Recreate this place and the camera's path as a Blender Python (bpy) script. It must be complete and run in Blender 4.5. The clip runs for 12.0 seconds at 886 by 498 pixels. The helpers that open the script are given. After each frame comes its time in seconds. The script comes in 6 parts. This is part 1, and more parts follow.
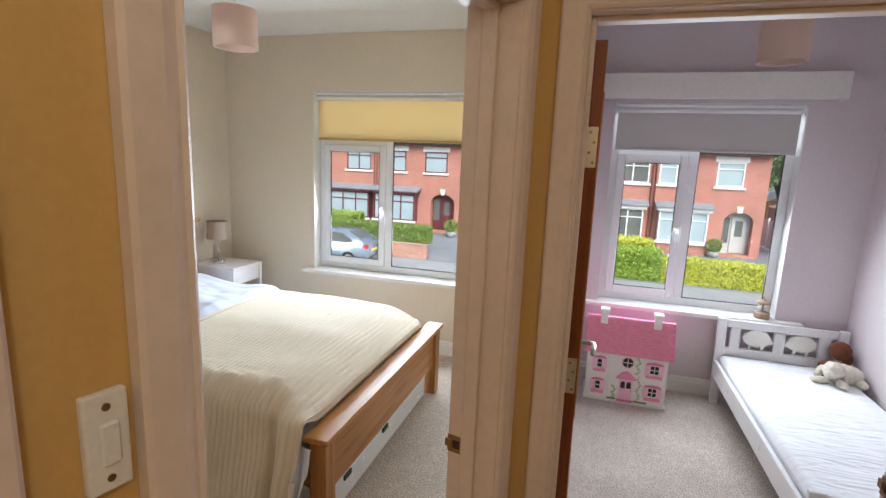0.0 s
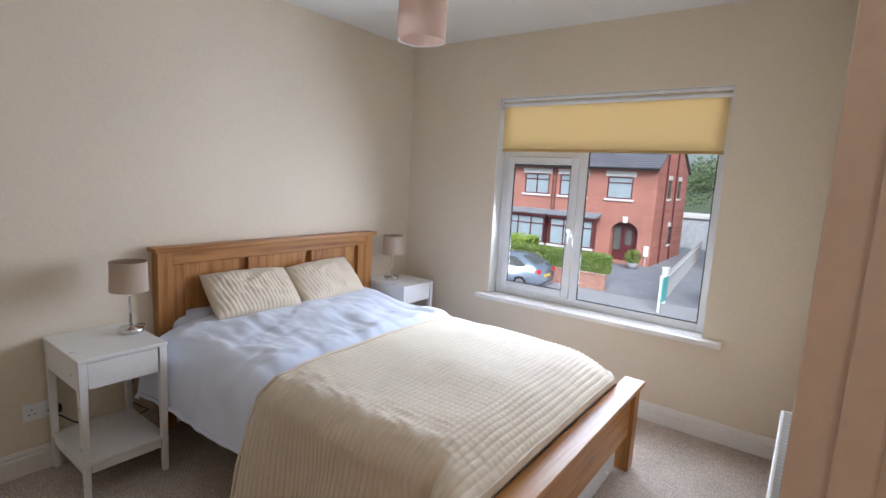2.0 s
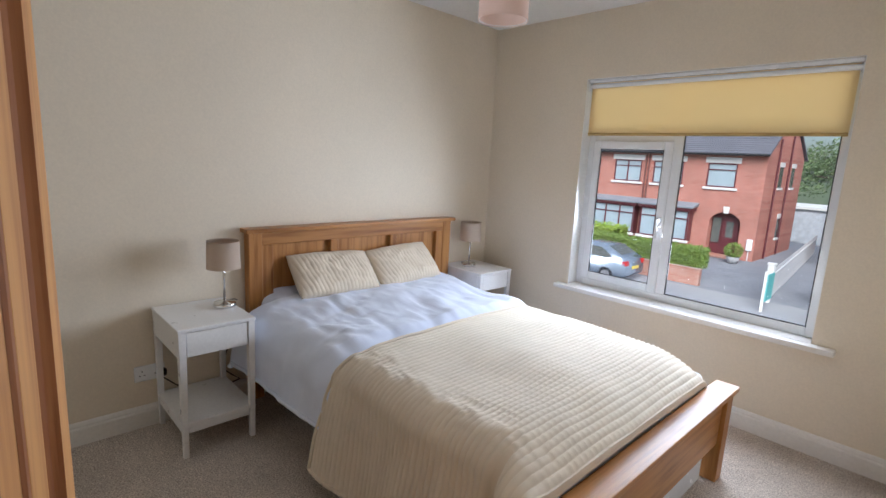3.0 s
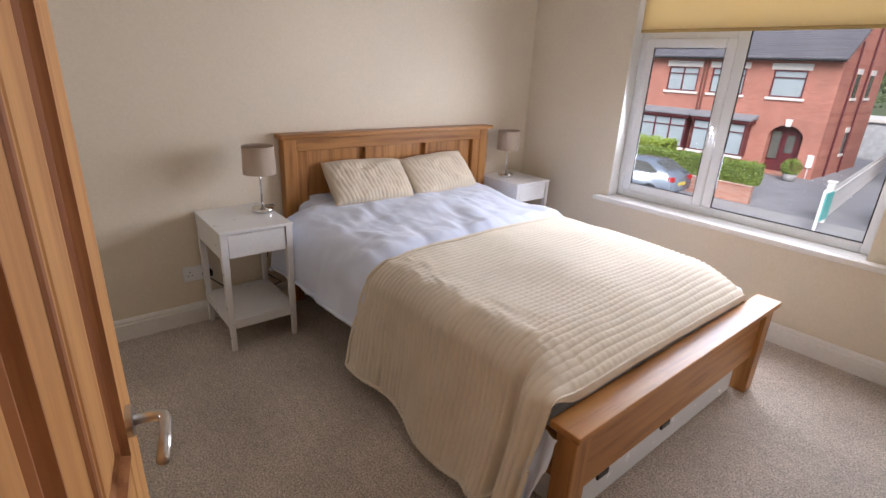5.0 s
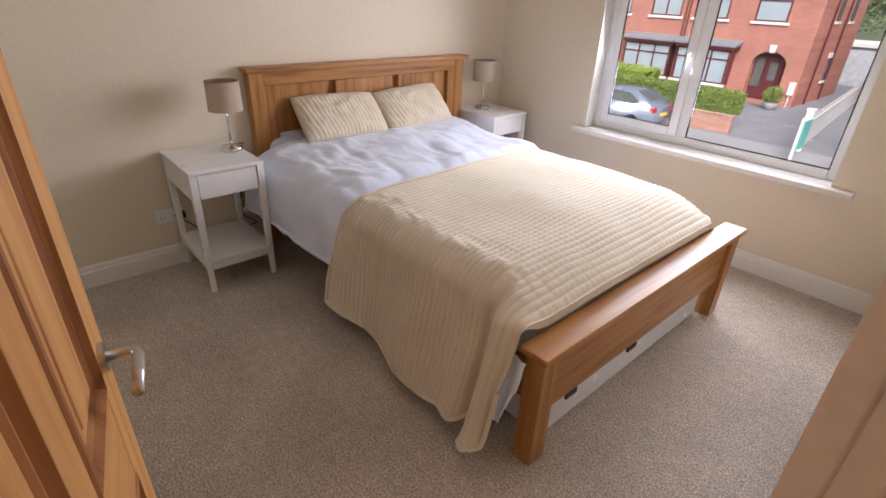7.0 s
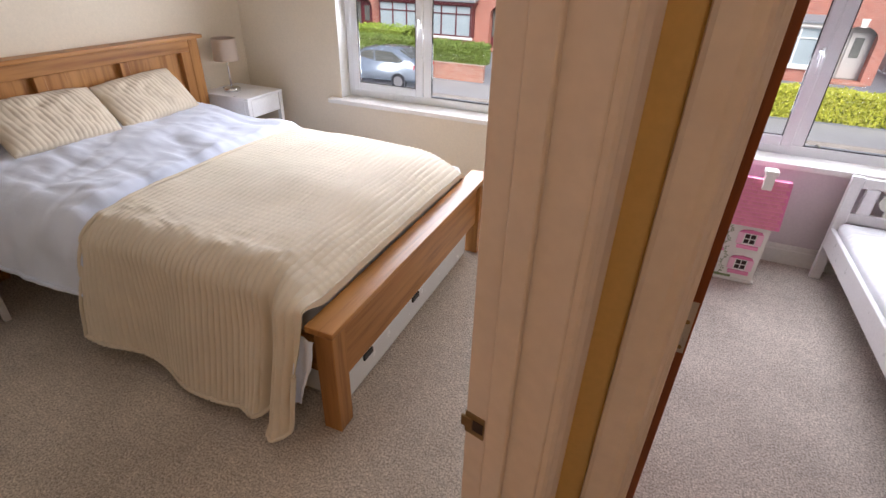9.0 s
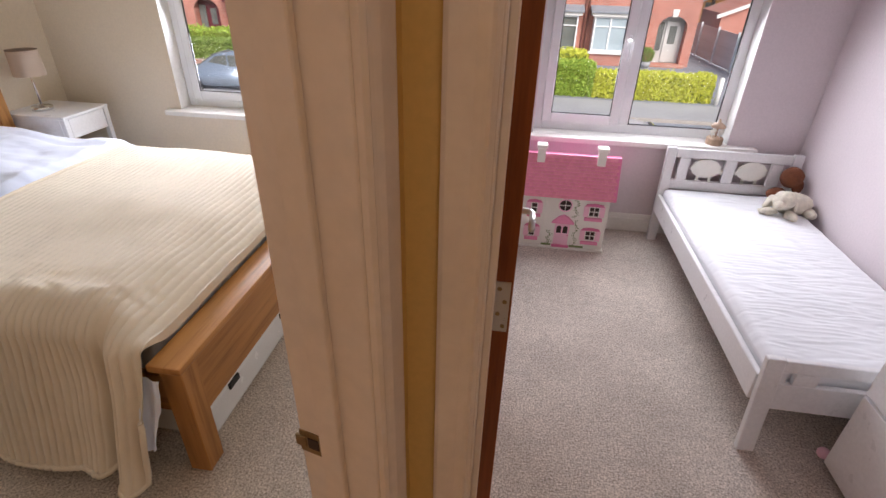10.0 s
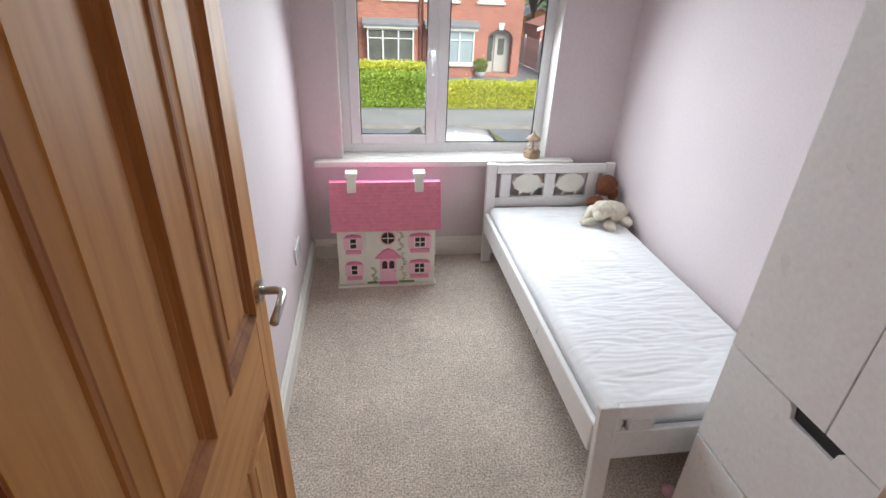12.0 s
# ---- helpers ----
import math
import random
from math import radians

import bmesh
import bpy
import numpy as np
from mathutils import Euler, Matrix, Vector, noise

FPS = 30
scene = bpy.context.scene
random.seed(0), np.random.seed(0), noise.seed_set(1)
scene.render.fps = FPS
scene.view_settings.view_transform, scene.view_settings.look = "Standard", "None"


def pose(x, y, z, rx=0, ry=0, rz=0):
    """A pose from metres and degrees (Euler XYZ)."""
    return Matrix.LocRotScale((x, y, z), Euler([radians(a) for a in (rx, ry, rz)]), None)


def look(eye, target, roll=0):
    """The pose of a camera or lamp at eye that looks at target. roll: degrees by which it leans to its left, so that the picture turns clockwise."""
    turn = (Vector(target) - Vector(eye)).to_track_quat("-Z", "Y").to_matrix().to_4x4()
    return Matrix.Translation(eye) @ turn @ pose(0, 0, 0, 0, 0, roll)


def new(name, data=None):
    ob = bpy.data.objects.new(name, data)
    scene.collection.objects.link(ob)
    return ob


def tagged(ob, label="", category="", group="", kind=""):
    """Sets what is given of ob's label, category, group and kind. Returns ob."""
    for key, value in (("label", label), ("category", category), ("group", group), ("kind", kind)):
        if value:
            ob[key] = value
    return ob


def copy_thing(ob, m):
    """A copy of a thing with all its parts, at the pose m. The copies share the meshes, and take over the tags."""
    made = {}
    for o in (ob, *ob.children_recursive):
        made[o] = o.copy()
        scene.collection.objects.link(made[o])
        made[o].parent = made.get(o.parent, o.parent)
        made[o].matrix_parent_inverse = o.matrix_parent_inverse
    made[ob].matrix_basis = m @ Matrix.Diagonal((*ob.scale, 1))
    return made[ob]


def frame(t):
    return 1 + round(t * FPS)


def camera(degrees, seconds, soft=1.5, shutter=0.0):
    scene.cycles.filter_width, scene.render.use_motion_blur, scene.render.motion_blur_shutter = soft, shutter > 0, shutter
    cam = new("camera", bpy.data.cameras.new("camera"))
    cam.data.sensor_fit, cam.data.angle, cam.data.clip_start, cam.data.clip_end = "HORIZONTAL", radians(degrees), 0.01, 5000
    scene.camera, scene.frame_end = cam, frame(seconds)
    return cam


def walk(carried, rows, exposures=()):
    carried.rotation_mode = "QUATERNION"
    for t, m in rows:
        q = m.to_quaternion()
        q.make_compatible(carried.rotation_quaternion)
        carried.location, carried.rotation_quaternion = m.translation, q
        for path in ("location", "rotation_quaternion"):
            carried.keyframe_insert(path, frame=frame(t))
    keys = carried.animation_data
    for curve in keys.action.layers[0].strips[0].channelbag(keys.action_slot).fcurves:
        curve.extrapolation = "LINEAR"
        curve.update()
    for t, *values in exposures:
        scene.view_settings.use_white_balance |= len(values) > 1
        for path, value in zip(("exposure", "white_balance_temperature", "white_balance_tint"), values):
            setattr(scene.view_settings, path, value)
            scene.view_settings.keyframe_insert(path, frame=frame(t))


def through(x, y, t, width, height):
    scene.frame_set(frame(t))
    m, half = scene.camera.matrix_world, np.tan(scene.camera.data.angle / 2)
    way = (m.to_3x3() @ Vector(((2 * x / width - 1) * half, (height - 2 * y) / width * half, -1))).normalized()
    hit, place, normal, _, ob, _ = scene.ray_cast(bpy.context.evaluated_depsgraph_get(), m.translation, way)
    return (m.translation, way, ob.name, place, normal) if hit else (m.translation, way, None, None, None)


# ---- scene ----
cam = camera(83.5, 12.0)
PATH = [
    (0, (-0.267, -0.456, 1.605), (-0.831, 1.43, 1.251), 2.3),
    (0.5, (-0.349, -0.264, 1.511), (-1.017, 1.595, 1.202), 2.7),
    (1, (-0.484, -0.119, 1.528), (-1.314, 1.675, 1.227), 2.8),
    (1.5, (-0.545, -0.03, 1.525), (-1.58, 1.658, 1.246), 2.8),
    (2, (-0.577, 0.007, 1.515), (-1.757, 1.596, 1.227), 3.0),
    (2.5, (-0.565, 0.072, 1.507), (-1.89, 1.538, 1.2), 3.1),
    (3, (-0.578, 0.06, 1.509), (-1.996, 1.425, 1.152), 3.0),
    (3.2, (-0.576, 0.059, 1.489), (-2.019, 1.391, 1.109), 3.1),
    (5, (-0.583, 0.091, 1.463), (-2.021, 1.296, 0.772), 2.8),
    (5.5, (-0.587, 0.101, 1.463), (-2.007, 1.275, 0.685), 2.9),
    (6, (-0.587, 0.1, 1.462), (-1.988, 1.251, 0.618), 2.8),
    (6.5, (-0.579, 0.109, 1.463), (-1.947, 1.26, 0.565), 2.7),
    (6.7, (-0.565, 0.108, 1.46), (-1.915, 1.272, 0.553), 2.6),
    (8.5, (-0.469, 0.141, 1.51), (-1.351, 1.63, 0.508), 1.6),
    (9, (-0.399, 0.142, 1.534), (-1.062, 1.738, 0.527), 1.7),
    (9.5, (-0.343, 0.161, 1.538), (-0.786, 1.832, 0.533), 1.8),
    (10, (-0.29, 0.191, 1.533), (-0.531, 1.907, 0.535), 1.5),
    (10.5, (-0.241, 0.238, 1.518), (-0.309, 1.979, 0.535), 1.5),
    (11, (-0.144, 0.342, 1.512), (-0.079, 2.091, 0.544), 1.6),
    (11.5, (-0.046, 0.482, 1.5), (0.14, 2.227, 0.542), 1.9),
    (12, (-0.022, 0.618, 1.49), (0.253, 2.362, 0.55), 2.5),
]
EXPOSURES = [(0, 0.09, 5950, 3), (1, -0.12, 5850, 9), (2.5, -0.10, 5600, 9), (3.2, -0.12, 5650, 8), (5, -0.1, 6150, 15), (6.5, -0.08, 6400, 17), (8.5, 0.0, 6200, 14), (9.5, -0.06, 6350, 14), (10.5, -0.02, 6400, 12), (12, 0.0, 6300, 2)]
walk(cam, [(t, look(eye, target, roll)) for t, eye, target, roll in PATH], EXPOSURES)
SKY, SUN, BED_W, KID_W, HALL_W = 0.15, 5.0, 47.0, 28.0, 11.5

# ---- light ----
world = bpy.data.worlds.new("sky")
scene.world = world
world.use_nodes = True
wn = world.node_tree
sky = wn.nodes.new("ShaderNodeTexSky")
sky.sky_type = "NISHITA"
sky.sun_disc = False
sky.sun_elevation, sky.sun_rotation = radians(42.3), radians(150)
sky.dust_density = 3.0
wn.nodes["Background"].inputs[1].default_value = SKY
wn.links.new(sky.outputs[0], wn.nodes["Background"].inputs[0])
sun = new("sun", bpy.data.lights.new("sun", "SUN"))
sun.data.energy, sun.data.angle, sun.data.color = SUN, radians(45), (1.0, 0.95, 0.88)
sun.matrix_world = look((15, -14, 38), (-6, 22, 0))


def window_light(x, y, z, w, h, power, dip, west=0.0):
    """Skylight that enters by a window."""
    lamp = new("window_daylight", bpy.data.lights.new("window_daylight", "AREA"))
    lamp.data.shape, lamp.data.size, lamp.data.size_y = "RECTANGLE", w, h
    lamp.data.energy, lamp.data.color = power, (0.90, 0.93, 1.0)
    lamp.data.spread = radians(150)
    lamp.matrix_world = look((x, y, z), (x - west, y - 1, z - dip))


window_light(-1.81, 3.40, 1.23, 1.45, 0.92, BED_W, 0.24, 0.0)
window_light(0.40, 3.40, 1.23, 1.00, 0.92, KID_W, 0.55, -0.10)
window_light(-1.81, 3.425, 1.92, 1.44, 0.30, 1.6, 0.1)
window_light(0.41, 3.425, 1.90, 1.10, 0.26, 2.2, 0.1)
# unseen fill light added on the landing, behind the walker
hall = new("landing_fill", bpy.data.lights.new("landing_fill", "POINT"))
hall.data.energy, hall.data.color, hall.data.shadow_soft_size = HALL_W, (1.0, 0.86, 0.72), 0.12
hall.location = (0.15, -1.0, 2.3)

# ---- materials ----


def nodes(name):
    m = bpy.data.materials.new(name)
    m.use_nodes = True
    t = m.node_tree
    return m, t, t.nodes["Principled BSDF"]


def shade(t, fac, stops):
    r = t.nodes.new("ShaderNodeValToRGB")
    while len(r.color_ramp.elements) < len(stops):
        r.color_ramp.elements.new(0.5)
    for e, (p, c) in zip(r.color_ramp.elements, stops):
        e.position, e.color = p, (*c, 1)
    t.links.new(fac, r.inputs[0])
    return r.outputs[0]


def noise_tex(t, scale, detail=4.0, stretch=(1, 1, 1), rough=0.55, space="Object"):
    c = t.nodes.new("ShaderNodeTexCoord")
    m = t.nodes.new("ShaderNodeMapping")
    m.inputs["Scale"].default_value = stretch
    n = t.nodes.new("ShaderNodeTexNoise")
    n.inputs["Scale"].default_value, n.inputs["Detail"].default_value, n.inputs["Roughness"].default_value = scale, detail, rough
    t.links.new(c.outputs[space], m.inputs[0])
    t.links.new(m.outputs[0], n.inputs["Vector"])
    return n.outputs["Fac"]


def mixed(t, a, b, fac, mode="MIX"):
    x = t.nodes.new("ShaderNodeMix")
    x.data_type, x.blend_type = "RGBA", mode
    if isinstance(fac, float):
        x.inputs[0].default_value = fac
    else:
        t.links.new(fac, x.inputs[0])
    for s, v in ((6, a), (7, b)):
        if isinstance(v, tuple):
            x.inputs[s].default_value = (*v, 1)
        else:
            t.links.new(v, x.inputs[s])
    return x.outputs[2]


def bumped(t, b, height, strength, distance=0.002):
    n = t.nodes.new("ShaderNodeBump")
    n.inputs["Strength"].default_value, n.inputs["Distance"].default_value = strength, distance
    t.links.new(height, n.inputs["Height"])
    t.links.new(n.outputs[0], b.inputs["Normal"])


def tone(c, k):
    return tuple(min(1.0, max(0.0, v * k)) for v in c)


def plain(name, c, rough=0.5, metal=0.0, var=0.08, scale=6.0, bump=0.15, bscale=180.0, dist=0.001):
    m, t, b = nodes(name)
    big = shade(t, noise_tex(t, scale, 5), [(0.3, tone(c, 1 - var)), (0.7, tone(c, 1 + var))])
    fine = shade(t, noise_tex(t, bscale, 3), [(0.3, (0.93,) * 3), (0.7, (1.0,) * 3)])
    t.links.new(mixed(t, big, fine, 1.0, "MULTIPLY"), b.inputs["Base Color"])
    rr = t.nodes.new("ShaderNodeMapRange")
    rr.inputs["To Min"].default_value, rr.inputs["To Max"].default_value = max(0.03, rough - 0.07), min(1, rough + 0.07)
    t.links.new(noise_tex(t, scale * 3, 3), rr.inputs["Value"])
    t.links.new(rr.outputs[0], b.inputs["Roughness"])
    b.inputs["Metallic"].default_value = metal
    if bump:
        bumped(t, b, noise_tex(t, bscale, 3), bump, dist)
    return m


def timber(name, dark, light, along, rough=0.42, ring=5.0, flames=0.74):
    """Planed wood with the grain along one axis."""
    m, t, b = nodes(name)
    s = [1.0, 1.0, 1.0]
    s["xyz".index(along)] = 0.06
    grain = noise_tex(t, 28.0 * ring / 5, 8, tuple(s), 0.62)
    s2 = list(s)
    s2["xyz".index(along)] = 0.16
    flame = noise_tex(t, 7.0, 3, tuple(s2))
    c = shade(t, grain, [(0.32, dark), (0.52, light), (0.72, tone(light, 1.12))])
    c2 = shade(t, flame, [(0.35, (flames + 0.06, flames, flames - 0.06)), (0.62, (1.0, 1.0, 1.0))])
    oi = t.nodes.new("ShaderNodeObjectInfo")
    c3 = shade(t, oi.outputs["Random"], [(0.0, (0.90, 0.88, 0.86)), (1.0, (1.0, 1.0, 1.0))])
    t.links.new(mixed(t, mixed(t, c, c2, 1.0, "MULTIPLY"), c3, 1.0, "MULTIPLY"), b.inputs["Base Color"])
    b.inputs["Roughness"].default_value = rough
    b.inputs["Specular IOR Level"].default_value = 0.3
    bumped(t, b, grain, 0.12, 0.001)
    return m


def brickwork(name, c1, c2, mortar, turn):
    m, t, b = nodes(name)
    co = t.nodes.new("ShaderNodeTexCoord")
    mp = t.nodes.new("ShaderNodeMapping")
    mp.inputs["Rotation"].default_value = turn
    br = t.nodes.new("ShaderNodeTexBrick")
    br.inputs["Color1"].default_value, br.inputs["Color2"].default_value = (*c1, 1), (*c2, 1)
    br.inputs["Mortar"].default_value = (*mortar, 1)
    br.inputs["Scale"].default_value, br.inputs["Mortar Size"].default_value = 1.0, 0.006
    br.inputs["Brick Width"].default_value, br.inputs["Row Height"].default_value = 0.225, 0.075
    t.links.new(co.outputs["Object"], mp.inputs[0])
    t.links.new(mp.outputs[0], br.inputs["Vector"])
    wear = shade(t, noise_tex(t, 0.7, 5), [(0.3, (0.80, 0.78, 0.78)), (0.7, (1.05, 1.0, 1.0))])
    t.links.new(mixed(t, br.outputs["Color"], wear, 1.0, "MULTIPLY"), b.inputs["Base Color"])
    b.inputs["Roughness"].default_value = 0.9
    return m


def carpet_mat():
    m, t, b = nodes("twist_pile_carpet")
    fine = shade(t, noise_tex(t, 130, 3, rough=0.8), [(0.36, (0.29, 0.245, 0.20)), (0.5, (0.565, 0.485, 0.415)), (0.64, (0.82, 0.735, 0.64))])
    mid = shade(t, noise_tex(t, 26, 4), [(0.3, (0.86,) * 3), (0.7, (1.06,) * 3)])
    big = shade(t, noise_tex(t, 2.2, 3), [(0.35, (0.90,) * 3), (0.65, (1.13,) * 3)])
    t.links.new(mixed(t, mixed(t, fine, mid, 1.0, "MULTIPLY"), big, 1.0, "MULTIPLY"), b.inputs["Base Color"])
    b.inputs["Roughness"].default_value = 1.0
    b.inputs["Specular IOR Level"].default_value = 0.1
    bumped(t, b, noise_tex(t, 150, 2, rough=0.8), 0.9, 0.006)
    return m


def cloth(name, c, rough=0.95, scale=700.0, var=0.05, sheen=0.2):
    m = plain(name, c, rough, 0.0, var, 5.0, 0.25, scale, 0.0006)
    m.node_tree.nodes["Principled BSDF"].inputs["Sheen Weight"].default_value = sheen
    return m


def linen(name, c):
    """Cotton bedlinen with fine creases."""
    m = cloth(name, c)
    t = m.node_tree
    b = t.nodes["Principled BSDF"]
    n = t.nodes.new("ShaderNodeTexNoise")
    n.noise_type = "RIDGED_MULTIFRACTAL"
    n.inputs["Scale"].default_value, n.inputs["Detail"].default_value, n.inputs["Distortion"].default_value = 3.4, 4.0, 0.7
    co = t.nodes.new("ShaderNodeTexCoord")
    mp = t.nodes.new("ShaderNodeMapping")
    mp.inputs["Scale"].default_value, mp.inputs["Rotation"].default_value = (1.0, 2.1, 1.3), (0, 0, 0.5)
    t.links.new(co.outputs["Object"], mp.inputs[0])
    t.links.new(mp.outputs[0], n.inputs["Vector"])
    bumped(t, b, n.outputs["Fac"], 0.55, 0.012)
    return m


def thin_cloth(name, c, through):
    """Blind or shade fabric that lets some light through."""
    m, t, b = nodes(name)
    weave = shade(t, noise_tex(t, 400, 2), [(0.3, tone(c, 0.9)), (0.7, c)])
    t.links.new(weave, b.inputs["Base Color"])
    b.inputs["Roughness"].default_value = 0.95
    tr = t.nodes.new("ShaderNodeBsdfTranslucent")
    t.links.new(weave, tr.inputs[0])
    mx = t.nodes.new("ShaderNodeMixShader")
    mx.inputs[0].default_value = through
    t.links.new(b.outputs[0], mx.inputs[1])
    t.links.new(tr.outputs[0], mx.inputs[2])
    t.links.new(mx.outputs[0], t.nodes["Material Output"].inputs[0])
    return m


def glass_mat():
    m, t, b = nodes("window_glass")
    tr = t.nodes.new("ShaderNodeBsdfTransparent")
    gl = t.nodes.new("ShaderNodeBsdfGlossy")
    gl.inputs["Roughness"].default_value = 0.02
    fr = t.nodes.new("ShaderNodeFresnel")
    fr.inputs[0].default_value = 1.35
    mx = t.nodes.new("ShaderNodeMixShader")
    t.links.new(fr.outputs[0], mx.inputs[0])
    t.links.new(tr.outputs[0], mx.inputs[1])
    t.links.new(gl.outputs[0], mx.inputs[2])
    t.links.new(mx.outputs[0], t.nodes["Material Output"].inputs[0])
    return m


def leaf_mat(name, c1, c2):
    m, t, b = nodes(name)
    g = t.nodes.new("ShaderNodeNewGeometry")
    c = shade(t, g.outputs["Random Per Island"], [(0.0, c1), (1.0, c2)])
    t.links.new(c, b.inputs["Base Color"])
    b.inputs["Roughness"].default_value = 0.6
    return m


CREAM = plain("cream_wall_paint", (0.785, 0.69, 0.548), 0.85, 0, 0.03, 1.5, 0.12, 90, 0.002)
PINK = plain("pale_pink_wall_paint", (0.71, 0.625, 0.640), 0.85, 0, 0.03, 1.5, 0.12, 90, 0.002)
OCHRE = plain("landing_wall_paint", (0.66, 0.44, 0.16), 0.85, 0, 0.04, 1.5, 0.12, 90, 0.002)
CEIL = plain("ceiling_paint", (0.84, 0.83, 0.80), 0.9, 0, 0.02, 2, 0.1, 60, 0.002)
GLOSS = plain("white_gloss_paint", (0.80, 0.76, 0.70), 0.32, 0, 0.03, 5, 0.05, 60)
JAMB = plain("cream_gloss_paint", (0.78, 0.68, 0.61), 0.5, 0, 0.05, 4, 0.08, 40)
UPVC = plain("white_plastic", (0.84, 0.85, 0.86), 0.25, 0, 0.02, 5, 0.0)
SATIN = plain("white_furniture_paint", (0.85, 0.84, 0.83), 0.3, 0, 0.02, 5, 0.03, 80)
CARPET = carpet_mat()
PINE_Z = timber("varnished_pine_upright", (0.43, 0.19, 0.058), (0.57, 0.295, 0.10), "z", 0.56, flames=0.88)
PINE_X = timber("varnished_pine_rail", (0.43, 0.19, 0.058), (0.57, 0.295, 0.10), "x", 0.56, flames=0.88)
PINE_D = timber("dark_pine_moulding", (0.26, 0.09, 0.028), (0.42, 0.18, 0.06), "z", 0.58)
EDGE_D = timber("red_stained_door_edge", (0.17, 0.045, 0.015), (0.30, 0.09, 0.028), "z", 0.4)
OAK_Y = timber("oak_across", (0.29, 0.120, 0.034), (0.50, 0.245, 0.080), "y", 0.35)
OAK_Z = timber("oak_upright", (0.29, 0.120, 0.034), (0.50, 0.245, 0.080), "z", 0.35)
OAK_X = timber("oak_along", (0.29, 0.120, 0.034), (0.50, 0.245, 0.080), "x", 0.35)
STEEL = plain("satin_steel", (0.60, 0.58, 0.55), 0.3, 1.0, 0.04, 20, 0.03, 300)
CHROME = plain("chrome", (0.75, 0.75, 0.76), 0.1, 1.0, 0.02, 10, 0.0)
BRASS = plain("worn_brass", (0.34, 0.25, 0.14), 0.45, 1.0, 0.1, 60, 0.05)
BLACK = plain("black_plastic", (0.015, 0.015, 0.017), 0.45, 0, 0.1, 10, 0.0)
# near-black plates: shade of latch holes and toy window openings put into the colour
DARK = plain("dark_recess", (0.05, 0.03, 0.025), 0.8, 0, 0.1, 10, 0.0)
DUVET = linen("white_cotton_bedlinen", (0.73, 0.78, 0.92))
QUILT = cloth("cream_quilted_cotton", (0.75, 0.66, 0.53))
CUSH = cloth("ribbed_cream_cushion", (0.70, 0.60, 0.46))
TICK = cloth("white_mattress_ticking", (0.84, 0.84, 0.85))
TAUPE = thin_cloth("taupe_lampshade_cloth", (0.68, 0.56, 0.45), 0.4)
SHADE = thin_cloth("blush_pendant_cloth", (0.72, 0.53, 0.43), 0.38)
BLIND_Y = thin_cloth("yellow_blind_cloth", (0.88, 0.73, 0.45), 0.68)
BLIND_G = thin_cloth("grey_blackout_cloth", (0.62, 0.59, 0.57), 0.12)
GLASS = glass_mat()
ROSE = plain("pink_toy_paint", (0.85, 0.30, 0.48), 0.5, 0, 0.06, 12, 0.1, 200)
ROSE_D = plain("deep_pink_toy_paint", (0.76, 0.20, 0.38), 0.5, 0, 0.06, 12, 0.1, 200)
ROSE_L = plain("light_pink_toy_paint", (0.90, 0.55, 0.66), 0.5, 0, 0.06, 12, 0.1, 200)
IVORY = plain("ivory_toy_paint", (0.84, 0.82, 0.74), 0.5, 0, 0.03, 12, 0.05, 200)
VINE = plain("green_toy_paint", (0.20, 0.27, 0.10), 0.6, 0, 0.1, 20, 0.0)
FUR = plain("cream_plush", (0.80, 0.73, 0.60), 1.0, 0, 0.12, 40, 0.9, 260, 0.006)
HAIR = plain("brown_plush", (0.16, 0.05, 0.02), 0.9, 0, 0.2, 40, 0.9, 200, 0.006)
SKIRT_W = plain("white_skirting_paint", (0.82, 0.79, 0.74), 0.35, 0, 0.02, 5, 0.03, 60)

# ---- builders ----
PLACE = {}


def thing(name, label, category, x=0.0, y=0.0, z=0.0, turn=0.0, group="", kind=""):
    ob = new(name)
    ob.matrix_basis = pose(x, y, z, 0, 0, turn)
    PLACE[ob] = ob.matrix_basis.copy()
    return tagged(ob, label, category, group, kind)


def part(name, bm, material, parent=None, label="", smooth=False, local=False):
    """One mesh under a thing or a part; bm in the world's metres unless local."""
    me = bpy.data.meshes.new(name)
    if parent is not None and not local:
        bm.transform(PLACE[parent].inverted())
    bmesh.ops.recalc_face_normals(bm, faces=bm.faces)
    for f in bm.faces:
        f.smooth = smooth
    bm.to_mesh(me)
    bm.free()
    me.materials.append(material)
    ob = new(name, me)
    if parent is not None:
        ob.parent = parent
        PLACE[ob] = PLACE[parent]
    else:
        PLACE[ob] = Matrix()
    return tagged(ob, label)


def solid(name, bm, material, label, category, kind="structure", smooth=False):
    return tagged(part(name, bm, material, smooth=smooth), label, category, "", kind)


def box(x0, x1, y0, y1, z0, z1, bevel=0.0, into=None, m=None, segments=1):
    bm = bmesh.new()
    bmesh.ops.create_cube(bm, size=1, matrix=Matrix.Translation(((x0 + x1) / 2, (y0 + y1) / 2, (z0 + z1) / 2)) @ Matrix.Diagonal((x1 - x0, y1 - y0, z1 - z0, 1)))
    if bevel:
        bmesh.ops.bevel(bm, geom=bm.edges[:], offset=bevel, segments=segments, affect="EDGES", profile=0.6)
    if m is not None:
        bm.transform(m)
    return merged(into, bm)


def merged(into, bm):
    if into is None:
        return bm
    me = bpy.data.meshes.new("tmp")
    bm.to_mesh(me)
    bm.free()
    into.from_mesh(me)
    bpy.data.meshes.remove(me)
    return into


